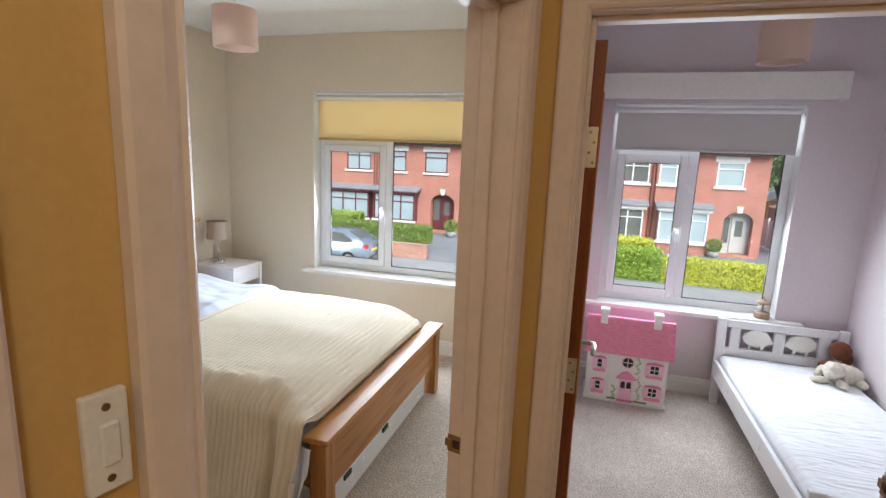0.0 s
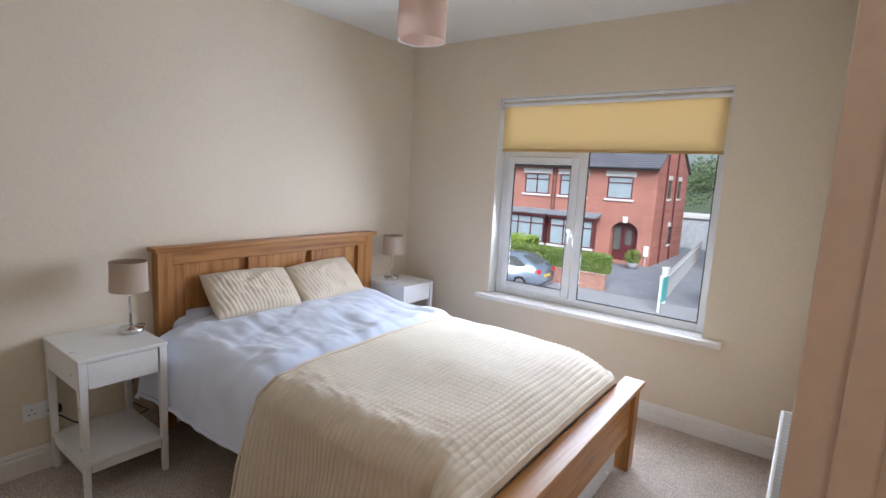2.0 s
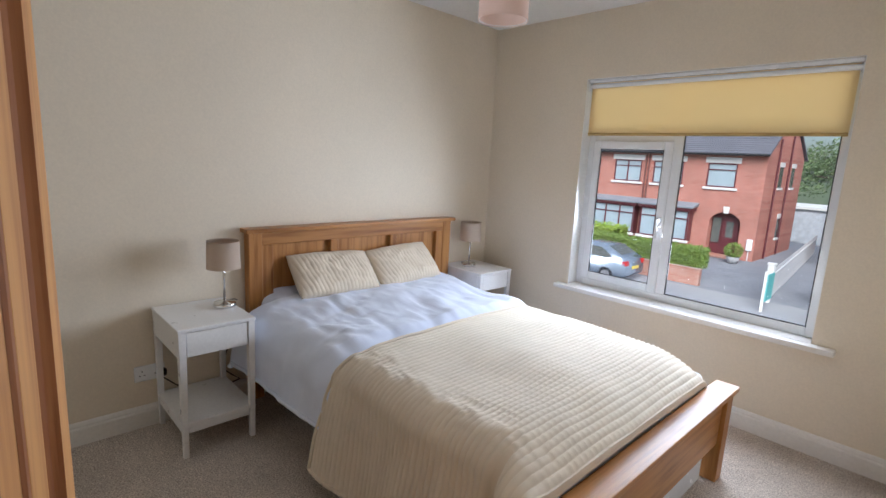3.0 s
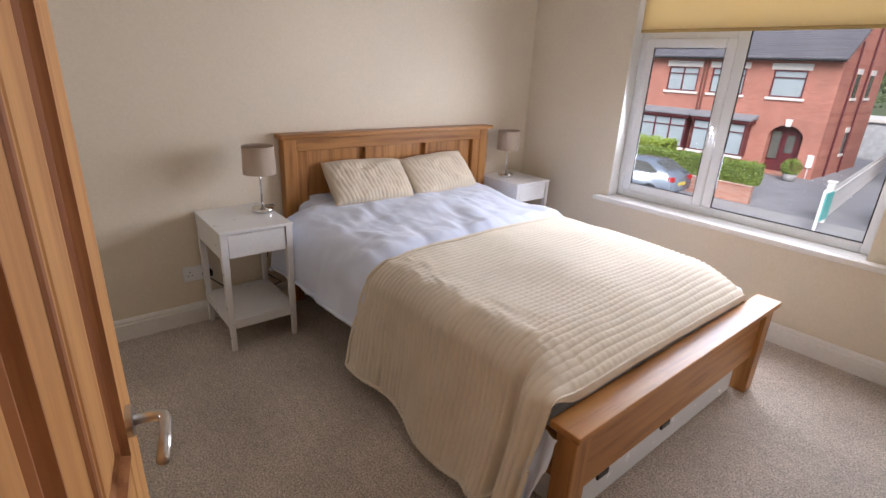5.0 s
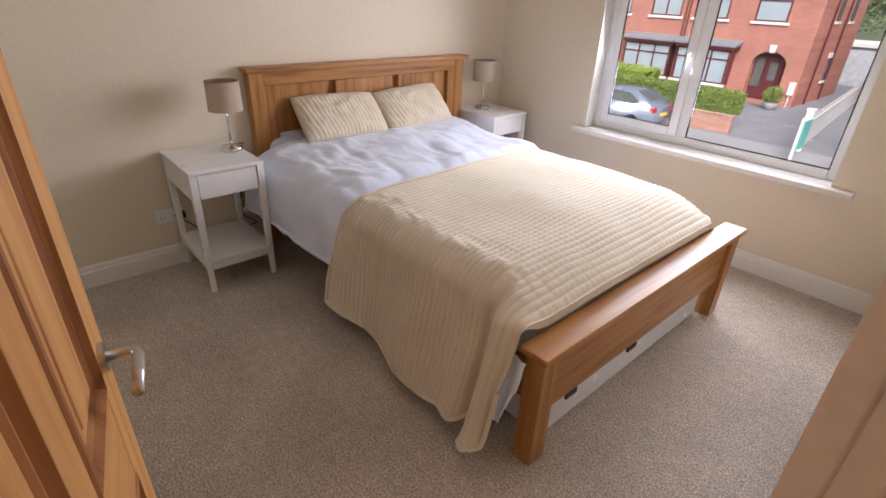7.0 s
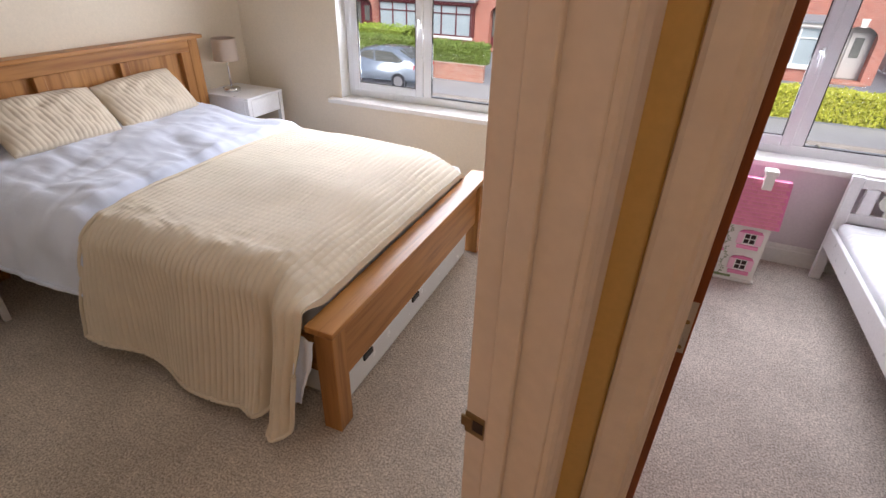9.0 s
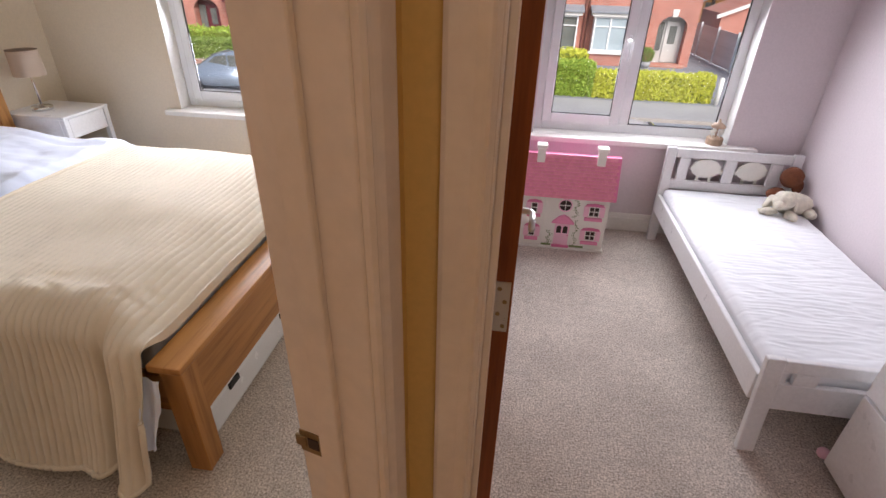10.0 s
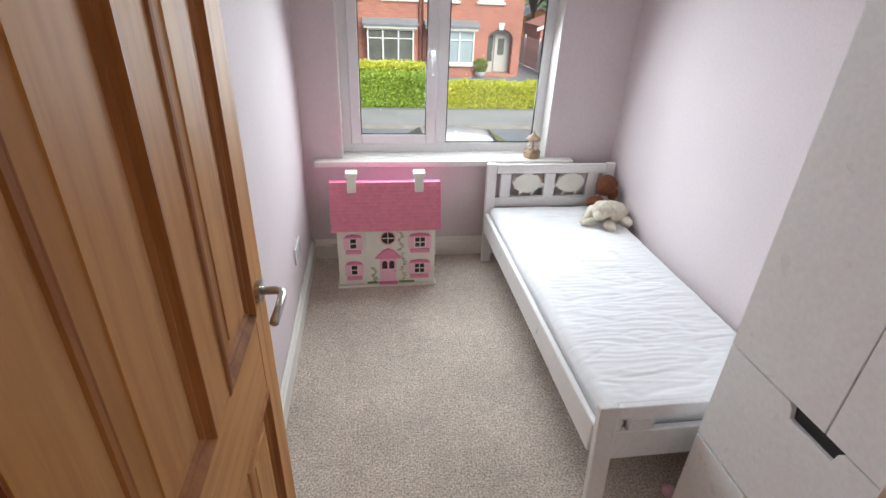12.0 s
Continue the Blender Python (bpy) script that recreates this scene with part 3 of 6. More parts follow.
BAR_Y = plain("yellow_bar_cloth", (0.52, 0.36, 0.14), 0.9)
roller_blind("yellow fabric roller blind pulled a quarter down", -2.578, -1.037, 3.375, 1.73, 2.118, BLIND_Y, BAR_Y)
roller_blind("grey blackout roller blind pulled a quarter down", -0.178, 0.983, 3.375, 1.725, 2.043, BLIND_G, BLIND_G)
pel = thing("pelmet", "white painted wooden pelmet box above the child's window", "pelmet", 0.4, 3.27, 2.06)
part("front_board", box(-0.34, 1.15, 3.225, 3.243, 2.06, 2.225, 0.003), SKIRT_W, pel)
part("top_board", box(-0.34, 1.15, 3.243, 3.329, 2.207, 2.225, 0.002), SKIRT_W, pel)
part("end_board", box(1.132, 1.15, 3.243, 3.329, 2.06, 2.207, 0.002), SKIRT_W, pel)
part("end_board", box(-0.34, -0.322, 3.243, 3.329, 2.06, 2.207, 0.002), SKIRT_W, pel)

# ---- bedroom ----
def lathe_open(profile, x, y, z, n):
    """A turned sheet, open at both ends: fabric on a wire drum."""
    bm = bmesh.new()
    rings = [[bm.verts.new((x + r * math.cos(2 * math.pi * k / n), y + r * math.sin(2 * math.pi * k / n), z + h)) for k in range(n)] for r, h in profile]
    for a, b in zip(rings, rings[1:]):
        for k in range(n):
            bm.faces.new((a[k], a[(k + 1) % n], b[(k + 1) % n], b[k]))
    return bm


def smooth_path(ctrl, n):
    """n+1 even points along a rounded line through (y, z) pairs."""
    pts = [Vector((a, b, 0)) for a, b in ctrl]
    fine = []
    for k in range(len(pts) - 1):
        p0, p1, p2, p3 = pts[max(k - 1, 0)], pts[k], pts[k + 1], pts[min(k + 2, len(pts) - 1)]
        for i in range(20):
            t = i / 20
            fine.append(0.5 * ((2 * p1) + (p2 - p0) * t + (2 * p0 - 5 * p1 + 4 * p2 - p3) * t * t + (3 * p1 - p0 - 3 * p2 + p3) * t ** 3))
    fine.append(pts[-1])
    run = [0.0]
    for a, b in zip(fine, fine[1:]):
        run.append(run[-1] + (b - a).length)
    want = np.linspace(0, run[-1], n + 1)
    return np.interp(want, run, [p.x for p in fine]), np.interp(want, run, [p.y for p in fine]), want


def wob(x, y, z, s, k=0.0):
    return noise.noise(Vector((x * s + k, y * s - k, z * s + 2 * k)))


bed = thing("double_bed", "oak-framed double bed, made up with white linen and a cream quilt", "bed", -2.3, 1.95, 0)
Y0, Y1 = 1.200, 2.825
hbd = part("headboard", box(-3.43, -3.377, Y0 + 0.08, Y1 - 0.08, 0.955, 1.03, 0.003), OAK_Y, bed, "oak panelled headboard")
part("post", box(-3.445, -3.375, Y0, Y0 + 0.082, 0.0, 1.03, 0.004), OAK_Z, hbd)
part("post", box(-3.445, -3.375, Y1 - 0.082, Y1, 0.0, 1.03, 0.004), OAK_Z, hbd)
part("cap", box(-3.449, -3.345, Y0 - 0.022, Y1 + 0.022, 1.031, 1.056, 0.006, segments=2), OAK_Y, hbd)
part("bottom_rail", box(-3.43, -3.385, Y0 + 0.083, Y1 - 0.083, 0.25, 0.40, 0.003), OAK_Y, hbd)
span = (Y1 - Y0 - 0.166) / 3
for k in range(3):
    a = Y0 + 0.083 + k * span
    part("panel", box(-3.428, -3.424, a + 0.003, a + span - 0.003, 0.40, 0.955), OAK_Z, hbd)
    for j in range(3):
        c = a + 0.004 + j * (span - 0.008) / 3
        part("panel_board", box(-3.4238, -3.412, c, c + (span - 0.008) / 3 - 0.0004, 0.40, 0.955), OAK_Z, hbd)
    if k:
        part("muntin", box(-3.43, -3.379, a - 0.028, a + 0.028, 0.401, 0.954, 0.003), OAK_Z, hbd)
for yy in (Y0 + 0.113, Y1 - 0.113):
    part("muntin", box(-3.43, -3.379, yy - 0.036, yy + 0.036, 0.401, 0.954, 0.003), OAK_Z, hbd)
FY0, FY1 = 1.150, 2.705
fb = part("footboard", box(-1.262, -1.228, FY0 + 0.085, FY1 - 0.085, 0.200, 0.461, 0.003), OAK_Y, bed, "low oak footboard")
part("cap", box(-1.300, -1.190, FY0 - 0.010, FY1 + 0.010, 0.462, 0.488, 0.005, segments=2), OAK_Y, fb)
for yy in (FY0 + 0.010, FY1 - 0.090):
    bm = bmesh.new()
    w = [(-1.283, yy), (-1.207, yy), (-1.207, yy + 0.08), (-1.283, yy + 0.08)]
    lo = [bm.verts.new((x * 0.985 - 0.0187, y, 0)) if x > -1.25 else bm.verts.new((x, y, 0)) for x, y in w]
    hi = [bm.verts.new((x, y, 0.461)) for x, y in w]
    bm.faces.new(lo)
    bm.faces.new(hi)
    for k in range(4):
        bm.faces.new((lo[k], lo[(k + 1) % 4], hi[(k + 1) % 4], hi[k]))
    bmesh.ops.recalc_face_normals(bm, faces=bm.faces)
    bmesh.ops.bevel(bm, geom=bm.edges[:], offset=0.003, segments=1, affect="EDGES")
    part("leg", bm, OAK_Z, fb)
part("side_rail", box(-3.375, -1.29, 1.225, 1.250, 0.20, 0.36, 0.003), OAK_X, bed)
part("side_rail", box(-3.375, -1.29, 2.640, 2.665, 0.20, 0.36, 0.003), OAK_X, bed)
part("mattress", box(-3.37, -1.33, 1.255, 2.635, 0.30, 0.53, 0.04, segments=3), TICK, bed, smooth=True)

# white duvet over the mattress
YC = 1.945
dy, dz, ds = smooth_path([(1.085, 0.300), (1.10, 0.40), (1.15, 0.53), (1.26, 0.595), (1.50, 0.615), (1.95, 0.625), (2.40, 0.615), (2.62, 0.595), (2.72, 0.52), (2.76, 0.40), (2.77, 0.30)], 110)


def duvet_at(u, v):
    j = min(110, int(round(v * 110)))
    x = -3.285 + u * 1.15
    y, z = float(dy[j]), float(dz[j])
    top = min(1.0, max(0.0, (z - 0.42) / 0.16))
    head = max(0.0, 1 - (x + 3.285) / 0.5)
    puff = 0.026 * wob(x, y, 0, 2.6) + 0.008 * wob(x * 1.4 + y, y - x * 0.6, 1, 5.5) + 0.008 * abs(wob(x * 0.6, y * 1.8, 3, 9.0))
    crease = 0.012 * (abs(wob(x * 0.9 + 0.5 * y, y * 2.4, 7, 3.2)) ** 0.6) - 0.010 * math.exp(-(wob(x * 0.8 + 0.6 * y, y * 1.6 - 0.5 * x, 9, 2.3) * 7) ** 2) - 0.005 * math.exp(-(wob(x * 2.4, y * 0.9 + x, 4, 2.2) * 6) ** 2)
    rise = max(0.0, min(1.0, (-2.36 - x) / 0.14))
    z += top * (rise * (puff + crease + 0.02) - 0.03 * (1 - rise)) + 0.03 * head
    side = 1 - top
    y += side * (0.030 * wob(x, 0, z, 4.5) + 0.02 * wob(x, 1, z * 0.3, 9.0)) * (1 if y < YC else -1)
    z += side * 0.025 * wob(x, 5, 0, 3.0)
    if y < YC:
        y -= 0.05 * max(0.0, 1 - (x + 3.285) / 0.45) * (0.3 + 0.7 * side)
    z -= 0.02 * max(0.0, (x + 2.42) / 0.28) if x > -2.42 else 0.0
    y += 0.10 * max(0.0, (x + 2.44) / 0.28) * side if y < YC else 0.0
    if u < 0.02:
        z -= 0.03
    return (x, y, z)


duvet = thing("duvet", "rumpled white cotton duvet on the double bed", "duvet", -2.3, 1.95, 0.53)
bm = grid(duvet_at, 180, 110)
dv = part("cover", bm, DUVET, duvet, smooth=True)
hem = [duvet_at(k / 60, 0) for k in range(61)]
part("hem", tube([(x, y - 0.002, z) for x, y, z in hem], 0.011, 8), DUVET, duvet, "soft white duvet hem", smooth=True)

# cream quilt over the foot half, falling to the floor on the near side
RIB, SIDE, WIDE = 0.026, 0.62, 2.25


def ease(t):
    t = max(0.0, min(1.0, t))
    return t * t * (3 - 2 * t)


def quilt_at(u, v):
    run = min(u, 0.955) / 0.955
    tail = max(0.0, (u - 0.955) / 0.045)
    x = -2.345 - 0.04 * (v - 0.4) * (1 - run) + run * 1.051
    s = v * WIDE
    down = ease((SIDE - s) / 0.50)
    x -= down * 0.07 * (1 - run) ** 4
    k = ease((run - 0.68) / 0.25)
    lobe = math.exp(-((x + 1.505) / 0.045) ** 2) + math.exp(-((x + 1.362) / 0.045) ** 2)
    round_hem = sum(math.sqrt(max(0.0, 1 - ((x - c) / w) ** 2)) for c, w in ((-1.520, 0.085), (-1.362, 0.072)))
    flare = 0.075 + 0.030 * math.sin(x * 7.0 + 0.6) + k * (0.030 + 0.022 * lobe + 0.028 * math.exp(-((x + 1.515) / 0.06) ** 2) - 0.060 * math.exp(-((x + 1.440) / 0.026) ** 2))
    drop = 0.070 + 0.05 * max(0.0, 1 - run * 3.0) + k * (0.078 - 0.065 * round_hem) + 0.22 * ease((run - 0.970) / 0.030)
    if s < SIDE:
        f = s / SIDE
        arc = min(1.0, max(0.0, (f - 0.62) / 0.38))
        straight = min(1.0, f / 0.62)
        y = 1.150 - flare * (1 - straight) ** 1.15 + 0.135 * (1 - math.cos(arc * math.pi / 2))
        z = drop + (0.520 - drop) * straight + 0.105 * math.sin(arc * math.pi / 2)
        top = ease((f - 0.62) / 0.38)
    else:
        w = (s - SIDE) / (WIDE - SIDE)
        y = 1.285 + w * 1.45
        far = max(0.0, (y - 2.50) / 0.235)
        z = 0.625 + 0.018 * math.sin(math.pi * min(1, w)) - 0.32 * far ** 1.6
        y -= 0.07 * far
        top = 1.0 - min(1.0, far)
    z -= top * (0.105 * max(0.0, (run - 0.76) / 0.24) ** 1.8 + 0.035 * tail)
    rib = abs(math.sin(math.pi * (x + 0.004 * wob(x, y, z, 4)) / RIB)) ** 0.5
    stitch = abs(math.sin(math.pi * (s + 0.003 * wob(x, y, z, 6)) / 0.036)) ** 0.5
    grid_on = ease((s - 0.50) / 0.2) * (0.22 + 0.25 * ease((run - 0.2) / 0.5))
    lift = (0.0088 + 0.002 * (1 - top)) * rib * (1 - grid_on * (1 - stitch)) + 0.014 * wob(x, y, z, 2.6) + 0.005 * wob(x, y, z, 7)
    fold = (1 - top) * down * (0.016 * math.sin(x * 13 + 2 * wob(x, 0, 0, 3)) + k * 0.014 * math.sin(x * 36 + 1.0))
    crumple = math.exp(-((s - SIDE - 0.02) / 0.10) ** 2) * (0.010 * wob(x * 2.2, s * 1.6, 4, 5) + 0.012 * abs(wob(x * 1.2 + s, s * 3, 8, 7)))
    z += 0.8 * crumple
    y -= 0.5 * crumple
    z += top * lift + (1 - top) * 0.012 * wob(x, 3, 0, 5) * down
    y -= (1 - top) * (lift + fold)
    hang = ease((SIDE + 0.03 - s) / 0.25)
    y += k * hang * (0.050 * math.exp(-((x + 1.440) / 0.022) ** 2) + 0.030 * math.exp(-((x + 1.600) / 0.030) ** 2) - 0.018 * math.exp(-((x + 1.370) / 0.035) ** 2))
    return (x, y, z)


quilt = thing("bedspread", "cream ribbed quilted bedspread draped over the foot of the bed", "bedspread", -1.8, 1.9, 0.55)
bm = grid(quilt_at, 520, 220)
part("cover", bm, QUILT, quilt, smooth=True)
edge = [quilt_at(k / 120, 0) for k in range(121)]
part("binding", tube([(x, y, z) for x, y, z in edge], 0.009, 8), QUILT, quilt, smooth=True)
side = [quilt_at(0, k / 120) for k in range(121)]
part("binding", tube([(x, y, z + 0.003) for x, y, z in side], 0.008, 8), QUILT, quilt, smooth=True)
# hanging corner of the quilt and of the white sheet by the near foot post
def flap_at(x0, x1, y, zt, zb, amp):
    def f(u, v):
        x = x0 + (x1 - x0) * (0.55 + (u - 0.55) * (1 - 0.72 * v ** 1.5)) + 0.008 * wob(v, u, x0, 5)
        return (x, y - 0.060 * v ** 1.2 - amp * math.sin(u * 8.0 + 1.0) * (0.5 + 0.5 * v), zt + (zb + 0.07 * abs(u - 0.45) - zt) * v + 0.006 * wob(x, v, zb, 9))
    return f


sheet = thing("sheet", "white cotton sheet corner hanging out below the quilt", "sheet", -1.33, 1.2, 0.3)
part("corner", grid(flap_at(-1.350, -1.250, 1.125, 0.45, 0.195, 0.012), 24, 20), DUVET, sheet, smooth=True)


def cushion(name, label, x, y, z, w, h, t, lean, turn, material, ribs, group=""):
    ob = thing(name, label, "pillow", x, y, z, 0, group)
    m = pose(0, 0, 0, 0, lean, 0) @ pose(0, 0, 0, turn, 0, 0)

    def f(sgn):
        def g(u, v):
            a, b = u * 2 - 1, v * 2 - 1
            pinch = 1 - 0.10 * (abs(b) ** 2) * (1 - abs(a) ** 4)
            pinch2 = 1 - 0.10 * (abs(a) ** 2) * (1 - abs(b) ** 4)
            th = (max(0.0, (1 - a ** 4) * (1 - b ** 4))) ** 0.5
            d = sgn * t / 2 * th
            r = 0.0
            if ribs:
                r = sgn * 0.0038 * abs(math.sin((a * w / 2 + b * 0.03) * math.pi / 0.028)) ** 0.7 * (th > 0.05)
            d += sgn * th * (0.012 * wob(a * 1.3, b * 1.3, sgn + x + y, 2.2) + 0.006 * wob(a, b, y, 5))
            return m @ Vector((d + r, a * w / 2 * pinch, (b + 1) * h / 2 * (pinch2 * 0.5 + 0.5)))
        return g
    bm = grid(f(1), 200, 36)
    grid(f(-1), 200, 36, into=bm)
    bmesh.ops.remove_doubles(bm, verts=bm.verts, dist=0.0004)
    part("cover", bm, material, ob, smooth=True, local=True)
    return ob


cushion("cushion", "cream ribbed velvet cushion leaning on the headboard", -3.155, 1.70, 0.650, 0.56, 0.315, 0.12, -46, -2, CUSH, True, "cushions on the bed")
cushion("cushion", "cream ribbed velvet cushion leaning on the headboard", -3.165, 2.28, 0.650, 0.54, 0.305, 0.12, -44, 3, CUSH, True, "cushions on the bed")
cushion("pillow", "white cotton pillow lying flat under the cushions", -3.15, 1.60, 0.52, 0.66, 0.40, 0.15, -72, 0, DUVET, False, "pillows on the bed")
cushion("pillow", "white cotton pillow lying flat under the cushions", -3.15, 2.32, 0.52, 0.66, 0.40, 0.15, -72, 0, DUVET, False, "pillows on the bed")

ub = thing("storage_box", "flat white plastic storage box under the bed", "storage box", -1.6, 1.95, 0.0)
part("tray", box(-1.90, -1.268, 1.29, 2.58, 0.004, 0.140, 0.012, segments=2), UPVC, ub)
part("lid", box(-1.91, -1.262, 1.28, 2.59, 0.141, 0.156, 0.006), UPVC, ub)
for yy in (1.42, 1.86):
    part("clip", box(-1.2685, -1.258, yy, yy + 0.07, 0.112, 0.140, 0.003), BLACK, ub, "black plastic clip")


def bedside_table():
    ob = thing("bedside_table", "white painted bedside table with a drawer and low shelf", "bedside table", -3.21, 0.886, 0, 0, "bedside tables")
    x0, x1, y0, y1, H = -0.225, 0.225, -0.185, 0.185, 0.662

    def p(nm, bm, lab=""):
        return part(nm, bm, SATIN, ob, lab, local=True)

    p("top", box(x0, x1, y0, y1, H - 0.018, H, 0.003))
    for a in (x0 + 0.003, x1 - 0.038):
        for b in (y0 + 0.003, y1 - 0.038):
            bm = box(a, a + 0.035, b, b + 0.035, 0, H - 0.018)
            cx, cy = a + 0.0175, b + 0.0175
            for v in bm.verts:
                if v.co.z < 0.01:
                    v.co.x, v.co.y = cx + (v.co.x - cx) * 0.72, cy + (v.co.y - cy) * 0.72
            bmesh.ops.bevel(bm, geom=bm.edges[:], offset=0.002, segments=1, affect="EDGES")
            p("leg", bm)
    p("side_panel", box(x0 + 0.038, x1 - 0.038, y0 + 0.004, y0 + 0.018, H - 0.145, H - 0.018, 0.001))
    p("side_panel", box(x0 + 0.038, x1 - 0.038, y1 - 0.018, y1 - 0.004, H - 0.145, H - 0.018, 0.001))
    p("back_panel", box(x0 + 0.006, x0 + 0.020, y0 + 0.038, y1 - 0.038, H - 0.145, H - 0.018, 0.001))
    p("drawer_front", box(x1 - 0.026, x1 - 0.008, y0 + 0.041, y1 - 0.041, H - 0.143, H - 0.022, 0.002), "plain white drawer front")
    p("drawer_base", box(x0 + 0.02, x1 - 0.03, y0 + 0.02, y1 - 0.02, H - 0.143, H - 0.133))
    p("shelf", box(x0 + 0.006, x1 - 0.006, y0 + 0.006, y1 - 0.006, 0.165, 0.183, 0.002))
    p("shelf_rail", box(x1 - 0.030, x1 - 0.012, y0 + 0.038, y1 - 0.038, 0.128, 0.164, 0.001))
    p("shelf_rail", box(x0 + 0.040, x1 - 0.040, y0 + 0.010, y0 + 0.024, 0.128, 0.164, 0.001))
    return ob


table = bedside_table()
copy_thing(table, pose(-3.245, 3.01, 0))


def table_lamp():
    ob = thing("table_lamp", "chrome table lamp with a taupe drum shade on a bedside table", "lamp", -3.25, 1.012, 0.663, 0, "bedside lamps")

    def p(nm, bm, mt, lab="", sm=True):
        return part(nm, bm, mt, ob, lab, sm, True)

    p("base", lathe([(0.001, 0.0), (0.055, 0.0), (0.058, 0.004), (0.058, 0.018), (0.054, 0.024), (0.012, 0.028), (0.010, 0.036)], 0, 0, 0), CHROME)
    p("stem", rod((0, 0, 0.028), (0, 0, 0.30), 0.006, n=12), CHROME)
    p("shade", lathe_open([(0.086, 0.212), (0.081, 0.358)], 0, 0, 0, 40), TAUPE, "taupe fabric drum shade")
    p("shade_ring", lathe([(0.0795, 0.354), (0.0825, 0.354), (0.0825, 0.360), (0.0795, 0.360), (0.0795, 0.354)], 0, 0, 0, 40), TAUPE)
    p("bulb_holder", lathe([(0.001, 0.255), (0.014, 0.255), (0.014, 0.31), (0.02, 0.325), (0.001, 0.34)], 0, 0, 0, 14), UPVC)
    p("cord", tube([(-0.05, 0.02, 0.008), (-0.075, 0.045, 0.006), (-0.09, 0.06, 0.006), (-0.085, 0.085, 0.006), (-0.06, 0.09, 0.006)], 0.003, 6), BLACK, "black flex")
    return ob


lamp = table_lamp()
copy_thing(lamp, pose(-3.285, 2.965, 0.663, 0, 0, 20))
flex = thing("lamp_flex", "black lamp flex with an inline switch hanging behind the table", "cable", -3.4, 1.05, 0.1)
part("cable", tube([(-3.425, 1.09, 0.60), (-3.42, 1.095, 0.48), (-3.405, 1.09, 0.40), (-3.41, 1.06, 0.30), (-3.41, 1.04, 0.24), (-3.40, 1.10, 0.185), (-3.39, 1.14, 0.155), (-3.42, 0.95, 0.10), (-3.43, 0.80, 0.20), (-3.435, 0.71, 0.29)], 0.0035, 6), BLACK, flex, smooth=True)
part("switch", box(-3.425, -3.400, 1.072, 1.098, 0.40, 0.47, 0.006), BLACK, flex)


def socket(name, x, y, z, nx, width):
    ob = thing(name, "white plastic double wall socket with a black plug", "socket", x, y, z)
    part("plate", box(min(x, x + nx * 0.010), max(x, x + nx * 0.010), y - width / 2, y + width / 2, z - 0.043, z + 0.043, 0.003), UPVC, ob)
    for s in (-0.25, 0.25):
        for a, b in ((0, 0.012), (-0.011, -0.010), (0.011, -0.010)):
            part("pin_hole", box(min(x + nx * 0.0095, x + nx * 0.0105), max(x + nx * 0.0095, x + nx * 0.0105), y + s * width + a - 0.003, y + s * width + a + 0.003, z + b - 0.003, z + b + 0.003), BLACK, ob)
    return ob


s1 = socket("wall_socket", -3.45, 0.68, 0.30, 1, 0.146)
part("plug", box(-3.44, -3.405, 0.715, 0.755, 0.275, 0.315, 0.006), BLACK, s1, "black plug")
socket("wall_socket", -0.39, 2.78, 0.34, 1, 0.146)


def pendant(x, y, z, r, h, label):
    ob = thing("pendant_light", label, "ceiling light", x, y, z, 0, "ceiling pendants")
    part("shade", lathe_open([(r, 0.0), (r, h)], x, y, z, 48), SHADE, ob, "blush fabric drum shade", True)
    part("wire_ring", tube([(x + (r - 0.004) * math.cos(k * math.pi / 12), y + (r - 0.004) * math.sin(k * math.pi / 12), z + 0.004) for k in range(25)], 0.002, 6), UPVC, ob)
    part("bulb", ball(x, y, z + 0.075, 0.03, 0.03, 0.045), UPVC, ob, "white unlit bulb", True)
    part("flex", rod((x, y, z + h * 0.6), (x, y, CEILING - 0.02), 0.003, n=8), UPVC, ob)
    part("ceiling_rose", lathe([(0.001, -0.03), (0.02, -0.028), (0.045, -0.012), (0.048, -0.001), (0.001, -0.001)], x, y, CEILING), UPVC, ob, "", True)
    return ob


pendant(-2.20, 1.93, 2.155, 0.115, 0.20, "blush fabric drum pendant light in the bedroom")
pendant(0.60, 2.65, 2.17, 0.115, 0.20, "blush fabric drum pendant light in the child's room")

rad = thing("radiator", "white steel panel radiator on the bedroom wall", "radiator", -0.55, 1.9, 0.0)
ra, rb, rz0, rz1 = 1.30, 2.52, 0.13, 0.60
rp = part("front_panel", box(-0.588, -0.576, ra, rb, rz0, rz1, 0.004), SATIN, rad)
part("back_panel", box(-0.524, -0.514, ra, rb, rz0, rz1, 0.003), SATIN, rad)
part("end_cover", box(-0.576, -0.524, ra, ra + 0.008, rz0, rz1, 0.001), SATIN, rad)
part("end_cover", box(-0.576, -0.524, rb - 0.008, rb, rz0, rz1, 0.001), SATIN, rad)
fin = box(-0.5755, -0.5245, 0, 0.002, rz0 + 0.02, rz1 - 0.012)
fm = bpy.data.meshes.new("fin")
fin.to_mesh(fm)
fin.free()
fm.materials.append(SATIN)
for k in range(36):
    f = new("fin", fm)
    f.parent, f.location = rad, (0.55, ra - 1.9 + 0.03 + k * 0.0325, 0)
part("tail_pipe", rod((-0.55, ra + 0.03, 0.0), (-0.55, ra + 0.03, rz0 + 0.02), 0.0075), CHROME, rad)
part("tail_pipe", rod((-0.55, rb - 0.03, 0.0), (-0.55, rb - 0.03, rz0 + 0.02), 0.0075), CHROME, rad)
